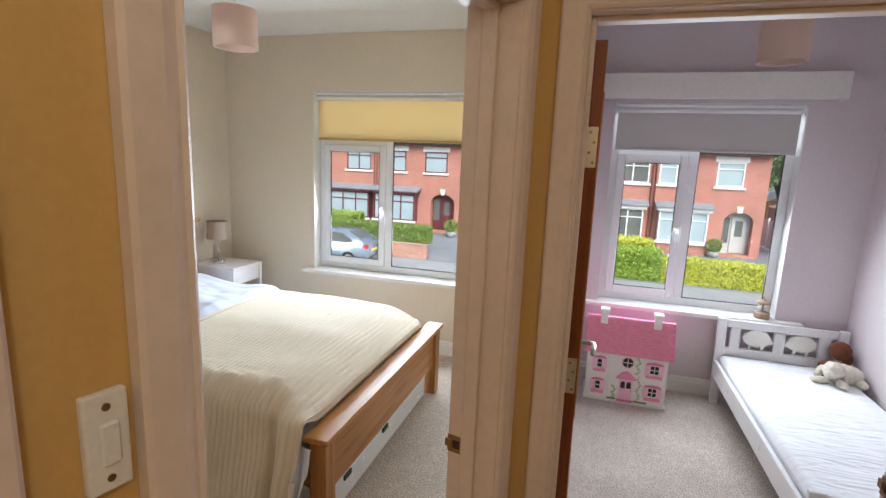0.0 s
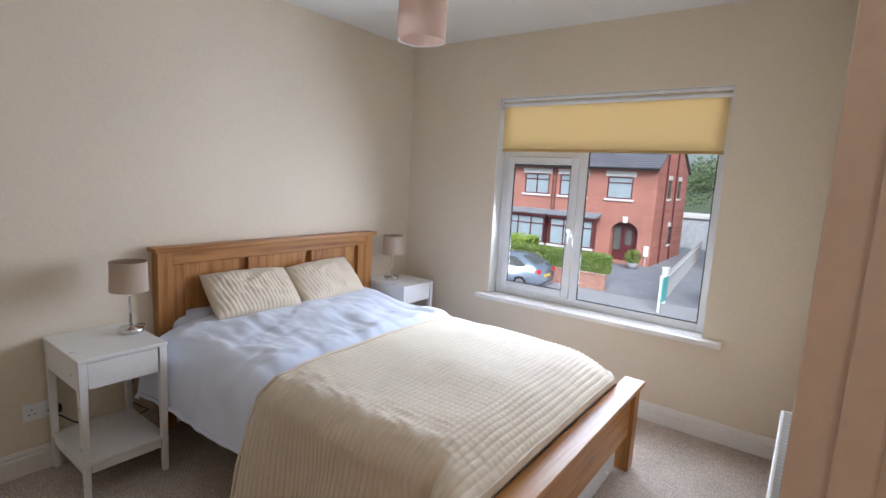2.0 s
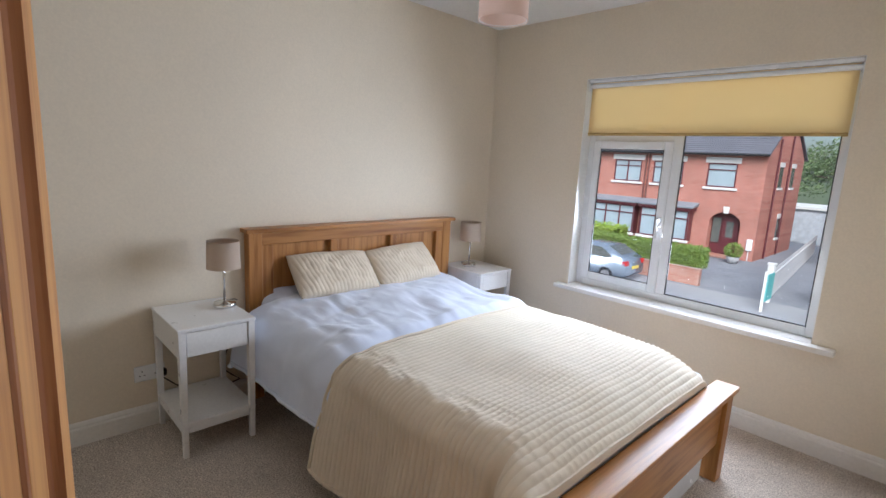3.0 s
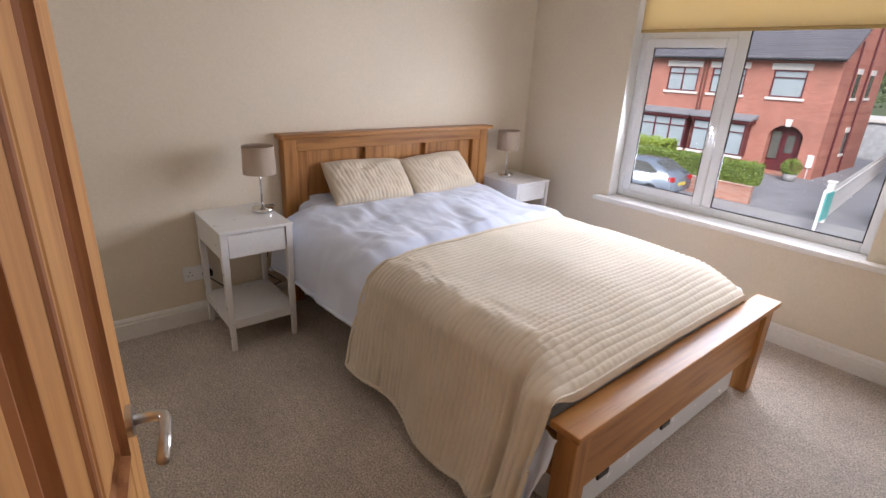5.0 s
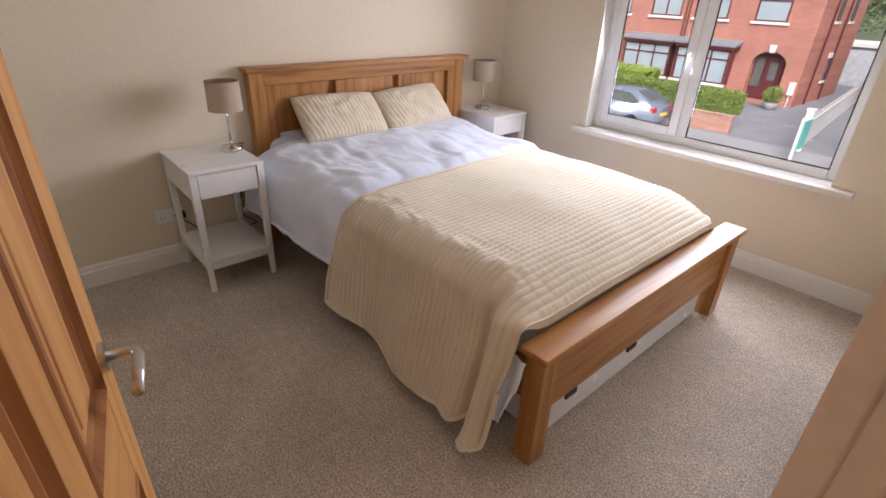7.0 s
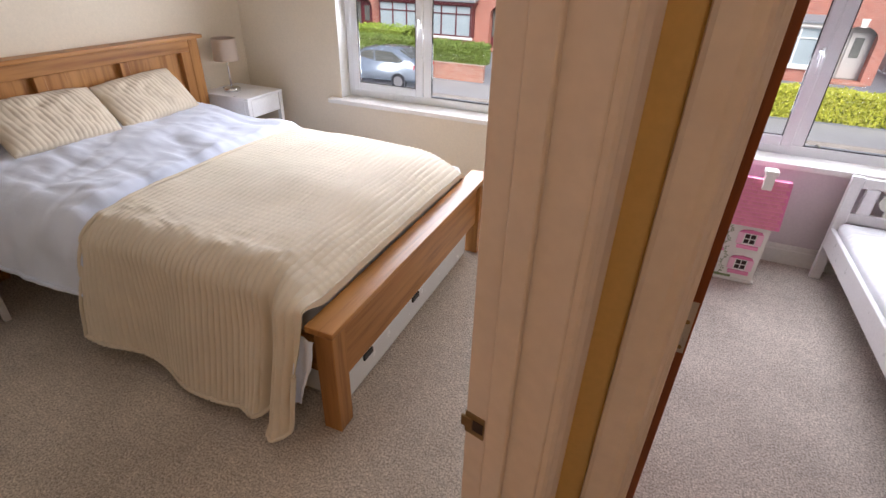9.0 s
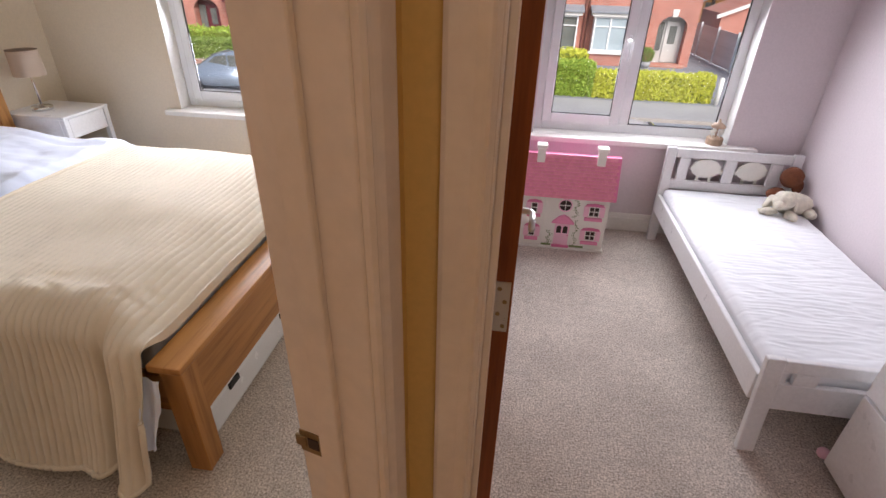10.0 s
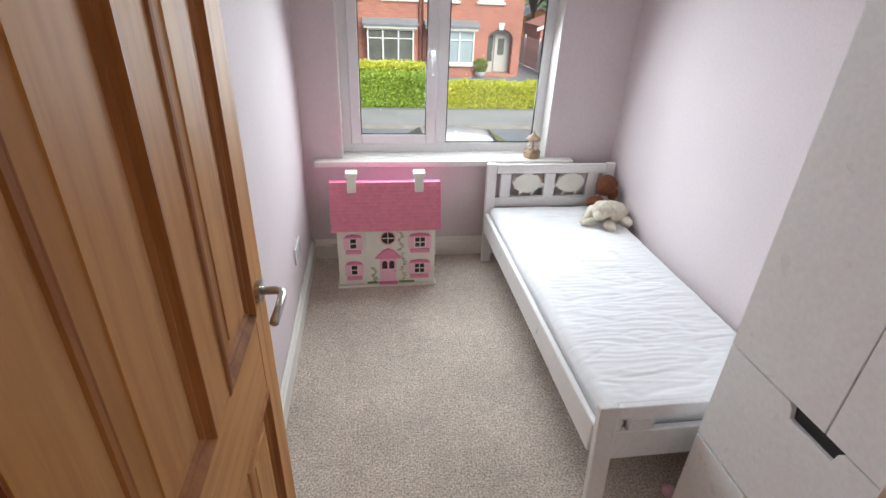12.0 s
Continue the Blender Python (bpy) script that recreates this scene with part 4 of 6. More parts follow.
for yy in (ra + 0.2, rb - 0.2):
    part("bracket", box(-0.5145, -0.4995, yy, yy + 0.03, rz0 + 0.05, rz1 - 0.05), SATIN, rad)

# ---- child's room ----
kb = thing("child_bed", "small white painted child's bed with two cut-out sheep in the headboard", "bed", 1.0, 2.42, 0)
HX0, HX1 = 0.622, 1.382


def kid_leg(x0, x1, y0, y1, ztop, dx, dy_, bolt):
    bm = box(x0, x1, y0, y1, 0, ztop)
    for v in bm.verts:
        if v.co.z < 0.01:
            v.co.x += dx
            v.co.y += dy_
    bmesh.ops.bevel(bm, geom=bm.edges[:], offset=0.003, segments=1, affect="EDGES")
    lg = part("leg", bm, SATIN, kb)
    if bolt:
        part("bolt", rod(((x0 + x1) / 2, y0 - 0.002, 0.245), ((x0 + x1) / 2, y0 + 0.004, 0.245), 0.005, n=10), STEEL, lg)


kid_leg(HX0, HX0 + 0.055, 3.222, 3.250, 0.616, 0.004, -0.02, False)
kid_leg(HX1 - 0.055, HX1, 3.222, 3.250, 0.616, -0.004, -0.02, False)
hb2 = part("headboard", box(HX0 + 0.056, HX1 - 0.056, 3.225, 3.247, 0.556, 0.610, 0.003), SATIN, kb)
part("lower_rail", box(HX0 + 0.056, HX1 - 0.056, 3.225, 3.247, 0.355, 0.415, 0.003), SATIN, hb2)
for a, b in ((0.706, 0.766), (0.966, 1.030), (1.224, 1.288)):
    part("bar", box(a, b, 3.225, 3.247, 0.4155, 0.5555, 0.002), SATIN, hb2)


def sheep(cx, cz, face):
    out = []
    n = 72
    for k in range(n):
        t = 2 * math.pi * k / n
        r = 1 + 0.07 * abs(math.sin(t * 5.5))
        out.append((cx + 0.080 * r * math.cos(t), cz + 0.012 + 0.055 * r * math.sin(t)))
    bm = prism(out, 3.229, 3.243, "y")
    for dx in (-0.042, 0.030):
        box(cx + dx, cx + dx + 0.016, 3.2312, 3.2408, cz - 0.069, cz - 0.02, into=bm)
    ball(cx + face * 0.089, 3.236, cz - 0.004, 0.020, 0.007, 0.016, into=bm)
    ball(cx + face * 0.066, 3.236, cz + 0.018, 0.020, 0.006, 0.008, into=bm)
    return bm


part("sheep_cutout", sheep(0.866, 0.485, 1), IVORY, hb2, "white wooden sheep shape")
part("sheep_cutout", sheep(1.127, 0.485, -1), IVORY, hb2, "white wooden sheep shape")
kid_leg(HX0, HX0 + 0.060, 1.600, 1.628, 0.410, 0.006, -0.035, True)
kid_leg(HX1 - 0.060, HX1, 1.600, 1.628, 0.410, -0.006, -0.035, True)
fb2 = part("footboard", box(HX0 + 0.061, HX1 - 0.061, 1.603, 1.625, 0.355, 0.405, 0.003), SATIN, kb)
part("lower_rail", box(HX0 + 0.061, HX1 - 0.061, 1.603, 1.625, 0.185, 0.305, 0.003), SATIN, fb2)
for a, b in ((HX0 + 0.061, HX0 + 0.085), (HX0 + 0.108, HX0 + 0.185), (HX1 - 0.185, HX1 - 0.108), (HX1 - 0.085, HX1 - 0.061)):
    part("bar", box(a, b, 1.603, 1.625, 0.3055, 0.3545, 0.002), SATIN, fb2)
part("side_rail", box(HX0 + 0.004, HX0 + 0.026, 1.629, 3.221, 0.200, 0.318, 0.004), SATIN, kb)
part("side_rail", box(HX1 - 0.026, HX1 - 0.004, 1.629, 3.221, 0.200, 0.318, 0.004), SATIN, kb)
part("slats", box(HX0 + 0.03, HX1 - 0.03, 1.64, 3.21, 0.235, 0.250), SATIN, kb)

mt = thing("mattress", "bare white quilted mattress on the child's bed", "mattress", 1.0, 2.42, 0.25)


def tick_at(u, v):
    x = 0.656 + u * 0.700
    y = 1.638 + v * 1.575
    e = min(u * 0.700, (1 - u) * 0.700, v * 1.575, (1 - v) * 1.575)
    z = 0.366 - 0.028 * max(0.0, 1 - e / 0.03) ** 2
    w = wob(x * 1.6, y * 13.0, 0, 3.2)
    z += 0.0028 * (1 - min(1.0, abs(w) * 2.6)) ** 2 * min(1.0, e / 0.05) - 0.0028 * math.exp(-(wob(x * 2.2, y * 7.0, 3, 2.4) * 9) ** 2) + 0.004 * wob(x, y, 0, 6)
    return (x, y, z)


bm = grid(tick_at, 60, 260)
part("top_panel", bm, TICK, mt, smooth=True)
part("border", box(0.656, 1.356, 1.638, 3.213, 0.252, 0.339, 0.012, segments=2), TICK, mt)


SHINGLE = timber("pink_shingle_paint", (0.80, 0.26, 0.38), (0.88, 0.34, 0.46), "x", 0.5)


def dolls_house():
    ob = thing("dolls_house", "ivory wooden dolls' house with pink roof, shutters and door", "dolls' house", 0.05, 3.09, 0)
    x0, x1, yf, yb, ew = -0.212, 0.305, 2.975, 3.235, 0.372
    part("plinth", box(x0 - 0.010, x1 + 0.010, yf - 0.012, yb, 0.0, 0.014, 0.002), IVORY, ob)
    part("body", box(x0, x1, yf + 0.012, yb, 0.0145, ew, 0.001), IVORY, ob)
    split = x0 + 0.145
    fl = part("front_panel", box(x0, split - 0.0015, yf, yf + 0.0115, 0.016, ew, 0.001), IVORY, ob, "hinged ivory front")
    fr = part("front_panel", box(split + 0.0015, x1, yf, yf + 0.0115, 0.016, ew, 0.001), IVORY, ob, "hinged ivory front")
    # roof with scalloped courses
    ya, za, yt, zt = yf - 0.030, ew - 0.020, yf + 0.050, 0.588
    for (p0, p1, nm) in (((ya, za), (yt, zt), "roof"), ((yb + 0.004, za), (yt + 0.016, zt), "roof_back")):
        rx0, rx1 = x0 - 0.024, x1 + 0.024
        d = Vector((p1[0] - p0[0], p1[1] - p0[1]))
        nrm = Vector((-d.y, d.x)).normalized() * (1 if d.x > 0 else -1) * 0.010
        bm = prism([p0, p1, (p1[0] + nrm.x, p1[1] + nrm.y), (p0[0] + nrm.x, p0[1] + nrm.y)], rx0, rx1, "x")
        rf = part(nm, bm, ROSE_D, ob, "pink shingled roof slope")
        if nm == "roof":
            sh = box(0, 0.0205, -0.0022, 0, 0, 0.0165)
            me = bpy.data.meshes.new("shingle")
            for v in sh.verts:
                v.co.y -= (1 - v.co.z / 0.0165) * 0.0022 * (v.co.y < -0.001)
            ang = math.atan2(d.y, d.x)
            sh.transform(pose(0, 0, 0, math.degrees(ang) - 90, 0, 0))
            sh.to_mesh(me)
            sh.free()
            me.materials.append(SHINGLE)
            rows = int(d.length / 0.0185)
            for r in range(rows):
                for c in range(24):
                    o = new("shingle", me)
                    o.parent = rf
                    base = Vector(p0) + d * (r / rows) + nrm * 1.0
                    px = rx0 + (c + 0.5 * (r % 2)) * 0.0228
                    if px + 0.021 > rx1:
                        bpy.data.objects.remove(o)
                        continue
                    o.matrix_basis = PLACE[ob].inverted() @ Matrix.Translation((px, base.x, base.y))
    part("ridge", box(x0 - 0.024, x1 + 0.024, yt - 0.001, yt + 0.016, zt - 0.012, zt + 0.002, 0.001), ROSE, ob)
    part("gable", prism([(yf + 0.012, ew), (yb, ew), (yt + 0.014, zt - 0.006), (yt, zt - 0.006)], x0, x0 + 0.01, "x"), IVORY, ob)
    part("gable", prism([(yf + 0.012, ew), (yb, ew), (yt + 0.014, zt - 0.006), (yt, zt - 0.006)], x1 - 0.01, x1, "x"), IVORY, ob)
    for cx in (-0.125, 0.215):
        bm = box(cx - 0.022, cx + 0.022, yt - 0.044, yt + 0.004, 0.550, 0.632, 0.001)
        ch = part("chimney", bm, IVORY, ob, "ivory chimney")
        part("chimney_pot", box(cx - 0.030, cx + 0.030, yt - 0.052, yt + 0.012, 0.632, 0.654, 0.003), IVORY, ch)

    def casement(p, cx, z0, w, h, half=False):
        y = yf - 0.0005
        wn_ = part("window", box(cx - w / 2, cx + w / 2, y - 0.001, y + 0.002, z0, z0 + h), DARK, p, "dark open window")
        f = box(cx - w / 2 - 0.004, cx - w / 2, y - 0.004, y, z0 - 0.004, z0 + h + 0.004)
        box(cx + w / 2, cx + w / 2 + 0.004, y - 0.004, y, z0 - 0.004, z0 + h + 0.004, into=f)
        box(cx - w / 2, cx + w / 2, y - 0.004, y, z0 + h, z0 + h + 0.004, into=f)
        box(cx - w / 2, cx + w / 2, y - 0.004, y, z0 - 0.004, z0, into=f)
        box(cx - 0.002, cx + 0.002, y - 0.004, y - 0.0015, z0, z0 + h, into=f) if not half else None
        box(cx - w / 2, cx + w / 2, y - 0.0045, y - 0.0012, z0 + h / 2 - 0.002, z0 + h / 2 + 0.002, into=f)
        part("bars", f, IVORY, ob)
        sw_ = 0.030
        for s in (-1, 1):
            a = cx + s * (w / 2 + 0.005)
            part("shutter", box(min(a, a + s * sw_), max(a, a + s * sw_), y - 0.004, y, z0 - 0.006, z0 + h + 0.006, 0.001), ROSE_L, ob, "light pink shutter")
        part("awning", prism([(cx - w / 2 - 0.030, z0 + h + 0.008), (cx + w / 2 + 0.030, z0 + h + 0.008), (cx + w / 2 + 0.020, z0 + h + 0.020), (cx, z0 + h + 0.026), (cx - w / 2 - 0.020, z0 + h + 0.020)], y - 0.010, y, "y"), ROSE_D, ob, "deep pink window hood")
        part("flower_box", box(cx - w / 2 - 0.026, cx + w / 2 + 0.026, y - 0.014, y, z0 - 0.030, z0 - 0.010, 0.002), ROSE, ob, "pink window box")

    for z0 in (0.080, 0.240):
        casement(fl, x0 + 0.082, z0, 0.030, 0.056, True)
        casement(fr, x1 - 0.082, z0, 0.052, 0.056)
    cx, cz = 0.052, 0.296
    ringo = [(cx + 0.036 * math.cos(2 * math.pi * k / 36), cz + 0.036 * math.sin(2 * math.pi * k / 36)) for k in range(36)]
    part("round_window", prism(ringo, yf - 0.002, yf, "y"), DARK, fr, "dark round window")
    tr = tube([(cx + 0.038 * math.cos(2 * math.pi * k / 36), yf - 0.003, cz + 0.038 * math.sin(2 * math.pi * k / 36)) for k in range(37)], 0.0038, 6)
    part("round_frame", tr, ROSE_L, fr)
    bars = box(cx - 0.002, cx + 0.002, yf - 0.005, yf - 0.001, cz - 0.036, cz + 0.036)
    box(cx - 0.036, cx + 0.036, yf - 0.0055, yf - 0.0008, cz - 0.002, cz + 0.002, into=bars)
    part("round_bars", bars, IVORY, fr)
    dr = part("door", box(cx - 0.044, cx + 0.044, yf - 0.005, yf, 0.030, 0.172, 0.001), ROSE_L, fr, "light pink door with two arched panes")
    for s in (-1, 1):
        a = cx + s * 0.019
        arch = [(a - 0.014, 0.112), (a + 0.014, 0.112)] + [(a + 0.014 * math.cos(math.pi * k / 10), 0.146 + 0.014 * math.sin(math.pi * k / 10)) for k in range(11)]
        part("door_pane", prism(arch, yf - 0.0065, yf - 0.0048, "y"), DARK, dr)
    part("doorstep", box(cx - 0.052, cx + 0.052, yf - 0.014, yf, 0.0145, 0.029, 0.001), ROSE_D, fr)
    part("porch", prism([(cx - 0.068, 0.180), (cx + 0.068, 0.180), (cx + 0.060, 0.192), (cx + 0.030, 0.222), (cx, 0.236), (cx - 0.030, 0.222), (cx - 0.060, 0.192)], yf - 0.018, yf, "y"), ROSE, fr, "pink gabled porch")
    part("knob", ball(cx + 0.036, yf - 0.007, 0.098, 0.004, 0.004, 0.004, n=8), ROSE_D, dr)
    rnd = random.Random(5)
    for vx, vz0, vz1 in ((cx - 0.075, 0.03, 0.12), (cx + 0.082, 0.03, 0.20), (cx + 0.068, 0.22, 0.34)):
        pts = [(vx + 0.010 * math.sin(k * 1.3 + vx * 40), yf - 0.0015, vz0 + (vz1 - vz0) * k / 10) for k in range(11)]
        vb = tube(pts, 0.0013, 5)
        for p in pts:
            for s in (-1, 1):
                ball(p[0] + s * rnd.uniform(0.003, 0.010), yf - 0.001, p[2] + rnd.uniform(-0.004, 0.004), 0.0045, 0.001, 0.003, into=vb, n=6)
        part("painted_vine", vb, VINE, fr, "painted green climbing vine")
    part("painted_grass", box(split + 0.004, cx - 0.056, yf - 0.002, yf, 0.017, 0.030), VINE, fr)
    part("painted_grass", box(cx + 0.056, x1 - 0.11, yf - 0.002, yf, 0.017, 0.030), VINE, fr)
    return ob


dolls_house()

wd = thing("wardrobe", "tall white wardrobe with two doors above two deep drawers", "wardrobe", 1.15, 1.25, 0)
WX, WY0, WY1 = 0.896, 0.930, 1.530
part("carcass", box(WX + 0.022, 1.392, WY0 + 0.002, WY1 - 0.002, 0.012, 1.92, 0.002), SATIN, wd)
ym = (WY0 + WY1) / 2
for a, b, s in ((WY0, ym - 0.0015, 1), (ym + 0.0015, WY1, -1)):
    c = b if s > 0 else a
    o = a if s > 0 else b
    door = [(o, 0.694), (c, 0.694), (c, 1.918), (o, 1.918)]
    part("door", prism(door, WX, WX + 0.020, "x", bevel=0.0015), SATIN, wd, "flat white wardrobe door")


def drawer(z0, z1):
    n0, n1, dp = ym - 0.040, ym + 0.085, 0.036
    out = [(WY0, z0), (WY1, z0), (WY1, z1), (n1 + 0.012, z1), (n1, z1 - 0.010), (n1 - 0.006, z1 - dp), (n0 + 0.006, z1 - dp), (n0, z1 - 0.010), (n0 - 0.012, z1), (WY0, z1)]
    d = part("drawer", prism(out, WX, WX + 0.020, "x", bevel=0.0015), SATIN, wd, "deep white drawer front with a finger notch")
    part("finger_notch", box(WX + 0.012, WX + 0.0225, n0, n1, z1 - dp - 0.002, z1 + 0.0015), BLACK, d, "black recessed grip")


drawer(0.372, 0.690)
drawer(0.040, 0.362)
toy = thing("toy_ball", "small pink ball on the carpet beside the wardrobe", "toy", 0.925, 1.575, 0)
part("ball", ball(0.930, 1.585, 0.022, 0.022, 0.022, 0.022), ROSE_L, toy, smooth=True)


def plush_dog():
    """Floppy toy dog lying on its belly, head towards -x, one shaggy skin."""
    bm = ball(1.275, 2.985, 0.415, 0.105, 0.070, 0.062, n=28)
    ball(1.200, 2.930, 0.452, 0.056, 0.052, 0.052, into=bm, n=28)
    ball(1.168, 2.893, 0.438, 0.030, 0.030, 0.025, into=bm, n=20)
    ball(1.142, 2.958, 0.428, 0.020, 0.026, 0.046, into=bm, n=18, m=pose(0, 0, 0, 0, 24, 0))
    ball(1.252, 2.925, 0.430, 0.020, 0.026, 0.048, into=bm, n=18, m=pose(0, 0, 0, 0, -20, 0))
    ball(1.130, 2.918, 0.386, 0.052, 0.026, 0.022, into=bm, n=18)
    ball(1.232, 2.872, 0.386, 0.028, 0.052, 0.023, into=bm, n=18)
    ball(1.345, 2.925, 0.388, 0.030, 0.056, 0.026, into=bm, n=18)
    ball(1.360, 3.030, 0.395, 0.036, 0.044, 0.034, into=bm, n=18)
    for v in bm.verts:
        p = v.co.copy()
        v.co += Vector((wob(p.x, p.y, p.z, 45), wob(p.y, p.z, p.x, 45), wob(p.z, p.x, p.y, 45))) * 0.007 + Vector((wob(p.x, p.z, p.y, 140), wob(p.z, p.y, p.x, 140), wob(p.y, p.x, p.z, 140))) * 0.004
        v.co.z = max(v.co.z, 0.367)
    return bm


dog = plush_dog()
tagged(part("plush_dog", dog, FUR, smooth=True), "cream plush toy dog lying on the mattress", "soft toy")
bm = ball(1.275, 3.145, 0.545, 0.062, 0.055, 0.062)
ball(1.22, 3.13, 0.43, 0.060, 0.045, 0.055, into=bm)
ball(1.155, 3.05, 0.385, 0.022, 0.030, 0.016, into=bm)
ball(1.31, 3.12, 0.50, 0.030, 0.02, 0.045, into=bm)
for v in bm.verts:
    v.co.x += 0.006 * wob(v.co.x, v.co.y, v.co.z, 50) + 0.035
    v.co.z -= 0.035 * min(1.0, max(0.0, (v.co.z - 0.37) / 0.1))
tagged(part("rag_doll", bm, HAIR, smooth=True), "brown-haired rag doll slumped behind the toy dog", "soft toy")

TOYWOOD = plain("aged_pink_wood", (0.42, 0.29, 0.20), 0.6, 0, 0.25, 60, 0.3, 150)
car = thing("carousel_ornament", "small turned wooden carousel ornament on the window sill", "ornament", 0.90, 3.33, 0.62)
CX, CY = 0.905, 3.335
part("base", lathe([(0.001, 0), (0.044, 0), (0.048, 0.006), (0.046, 0.03), (0.048, 0.034), (0.044, 0.042), (0.001, 0.044)], CX, CY, 0.6205), TOYWOOD, car, "", True)
part("pole", rod((CX, CY, 0.664), (CX, CY, 0.735), 0.006, n=10), TOYWOOD, car)
part("canopy", lathe([(0.040, 0.0), (0.042, 0.006), (0.030, 0.020), (0.010, 0.030), (0.007, 0.044), (0.001, 0.05)], CX, CY, 0.722), TOYWOOD, car, "", True)
for k in range(4):
    a = k * math.pi / 2 + 0.5
    px, py = CX + 0.029 * math.cos(a), CY + 0.029 * math.sin(a)
    bm = ball(px, py, 0.692, 0.015, 0.008, 0.009, n=10)
    ball(px + 0.012, py, 0.703, 0.006, 0.005, 0.009, into=bm, n=8)
    rod((px, py, 0.664), (px, py, 0.724), 0.0018, n=6, into=bm)
    part("horse", bm, IVORY, car, "tiny painted horse on a pole", True)

# ---- street ----
GZ = -2.9
BRICK_F = brickwork("red_brick_front", (0.50, 0.205, 0.15), (0.40, 0.145, 0.105), (0.46, 0.36, 0.31), (radians(-90), 0, 0))
BRICK_S = brickwork("red_brick_side", (0.52, 0.225, 0.165), (0.42, 0.165, 0.12), (0.48, 0.37, 0.32), (radians(-90), 0, radians(-90)))
BRICK_W = brickwork("weathered_garden_brick", (0.42, 0.16, 0.10), (0.46, 0.26, 0.20), (0.45, 0.38, 0.33), (radians(-90), 0, 0))
SLATE = brickwork("slate_roof", (0.15, 0.16, 0.19), (0.21, 0.22, 0.25), (0.08, 0.08, 0.09), (0, 0, 0))
STONE = plain("white_painted_stone", (0.74, 0.73, 0.70), 0.8, 0, 0.06, 3)
TARMAC = plain("asphalt", (0.23, 0.24, 0.265), 0.95, 0, 0.12, 0.8, 0.3, 40, 0.01)
PAVE = plain("worn_pavement", (0.33, 0.33, 0.335), 0.95, 0, 0.10, 0.6, 0.2, 30, 0.01)
KERB = plain("kerb_stone", (0.34, 0.31, 0.28), 0.9, 0, 0.15, 2)
GRASS = plain("far_ground", (0.10, 0.13, 0.06), 1.0, 0, 0.3, 0.5)
MAROON = plain("maroon_joinery", (0.115, 0.024, 0.032), 0.4, 0, 0.1, 5)
LEAD = plain("lead_flashing", (0.24, 0.26, 0.29), 0.6, 0, 0.15, 3)
# net curtain with the sky's pale blue reflection put into its colour
NET = plain("net_curtain_and_sky_reflection", (0.38, 0.46, 0.50), 0.25, 0, 0.10, 1.2)
DUSK = plain("dark_room_behind_glass", (0.14, 0.15, 0.14), 0.15, 0, 0.3, 1.0)
PALE_D = plain("pale_door_paint", (0.52, 0.52, 0.50), 0.5, 0, 0.05, 3)
FENCE_W = plain("white_fence_paint", (0.60, 0.60, 0.60), 0.8, 0, 0.10, 4)
FENCE_D = plain("weathered_fence_wood", (0.56, 0.59, 0.62), 0.9, 0, 0.15, 4)
LEAF_Y = leaf_mat("golden_privet_leaf", (0.40, 0.45, 0.04), (0.70, 0.69, 0.09))
LEAF_M = leaf_mat("fresh_privet_leaf", (0.17, 0.30, 0.03), (0.42, 0.54, 0.08))
LEAF_G = leaf_mat("green_privet_leaf", (0.10, 0.17, 0.03), (0.26, 0.36, 0.07))
LEAF_T = leaf_mat("tree_leaf", (0.08, 0.13, 0.05), (0.20, 0.27, 0.11))
BARK = plain("bark", (0.10, 0.07, 0.05), 0.95, 0, 0.2, 6)
TEAL = plain("teal_board", (0.10, 0.42, 0.42), 0.5)

solid("ground", box(-400, 400, 3.9, 800, GZ - 0.5, GZ - 0.12), GRASS, "flat ground reaching to the horizon", "ground")
solid("road", box(-120, 120, 10.4, 17.9, GZ - 0.12, GZ - 0.10), TARMAC, "grey asphalt street", "road")
bm = box(-120, 120, 18.05, 20.35, GZ - 0.12, GZ)
solid("pavement", bm, PAVE, "grey asphalt pavement across the street", "pavement")
solid("kerb", box(-120, 120, 17.9, 18.05, GZ - 0.12, GZ + 0.004, 0.01), KERB, "pale stone kerb along the street", "kerb")
solid("pavement_2", box(-120, 120, 4.6, 10.25, GZ - 0.12, GZ), PAVE, "pavement below the windows", "pavement")
solid("kerb_2", box(-120, 120, 10.25, 10.4, GZ - 0.12, GZ + 0.004, 0.01), KERB, "pale stone kerb below the windows", "kerb")
solid("driveway", box(-60, 60, 20.36, 60, GZ - 0.12, GZ - 0.004), TARMAC, "asphalt front yards and driveways", "driveway")


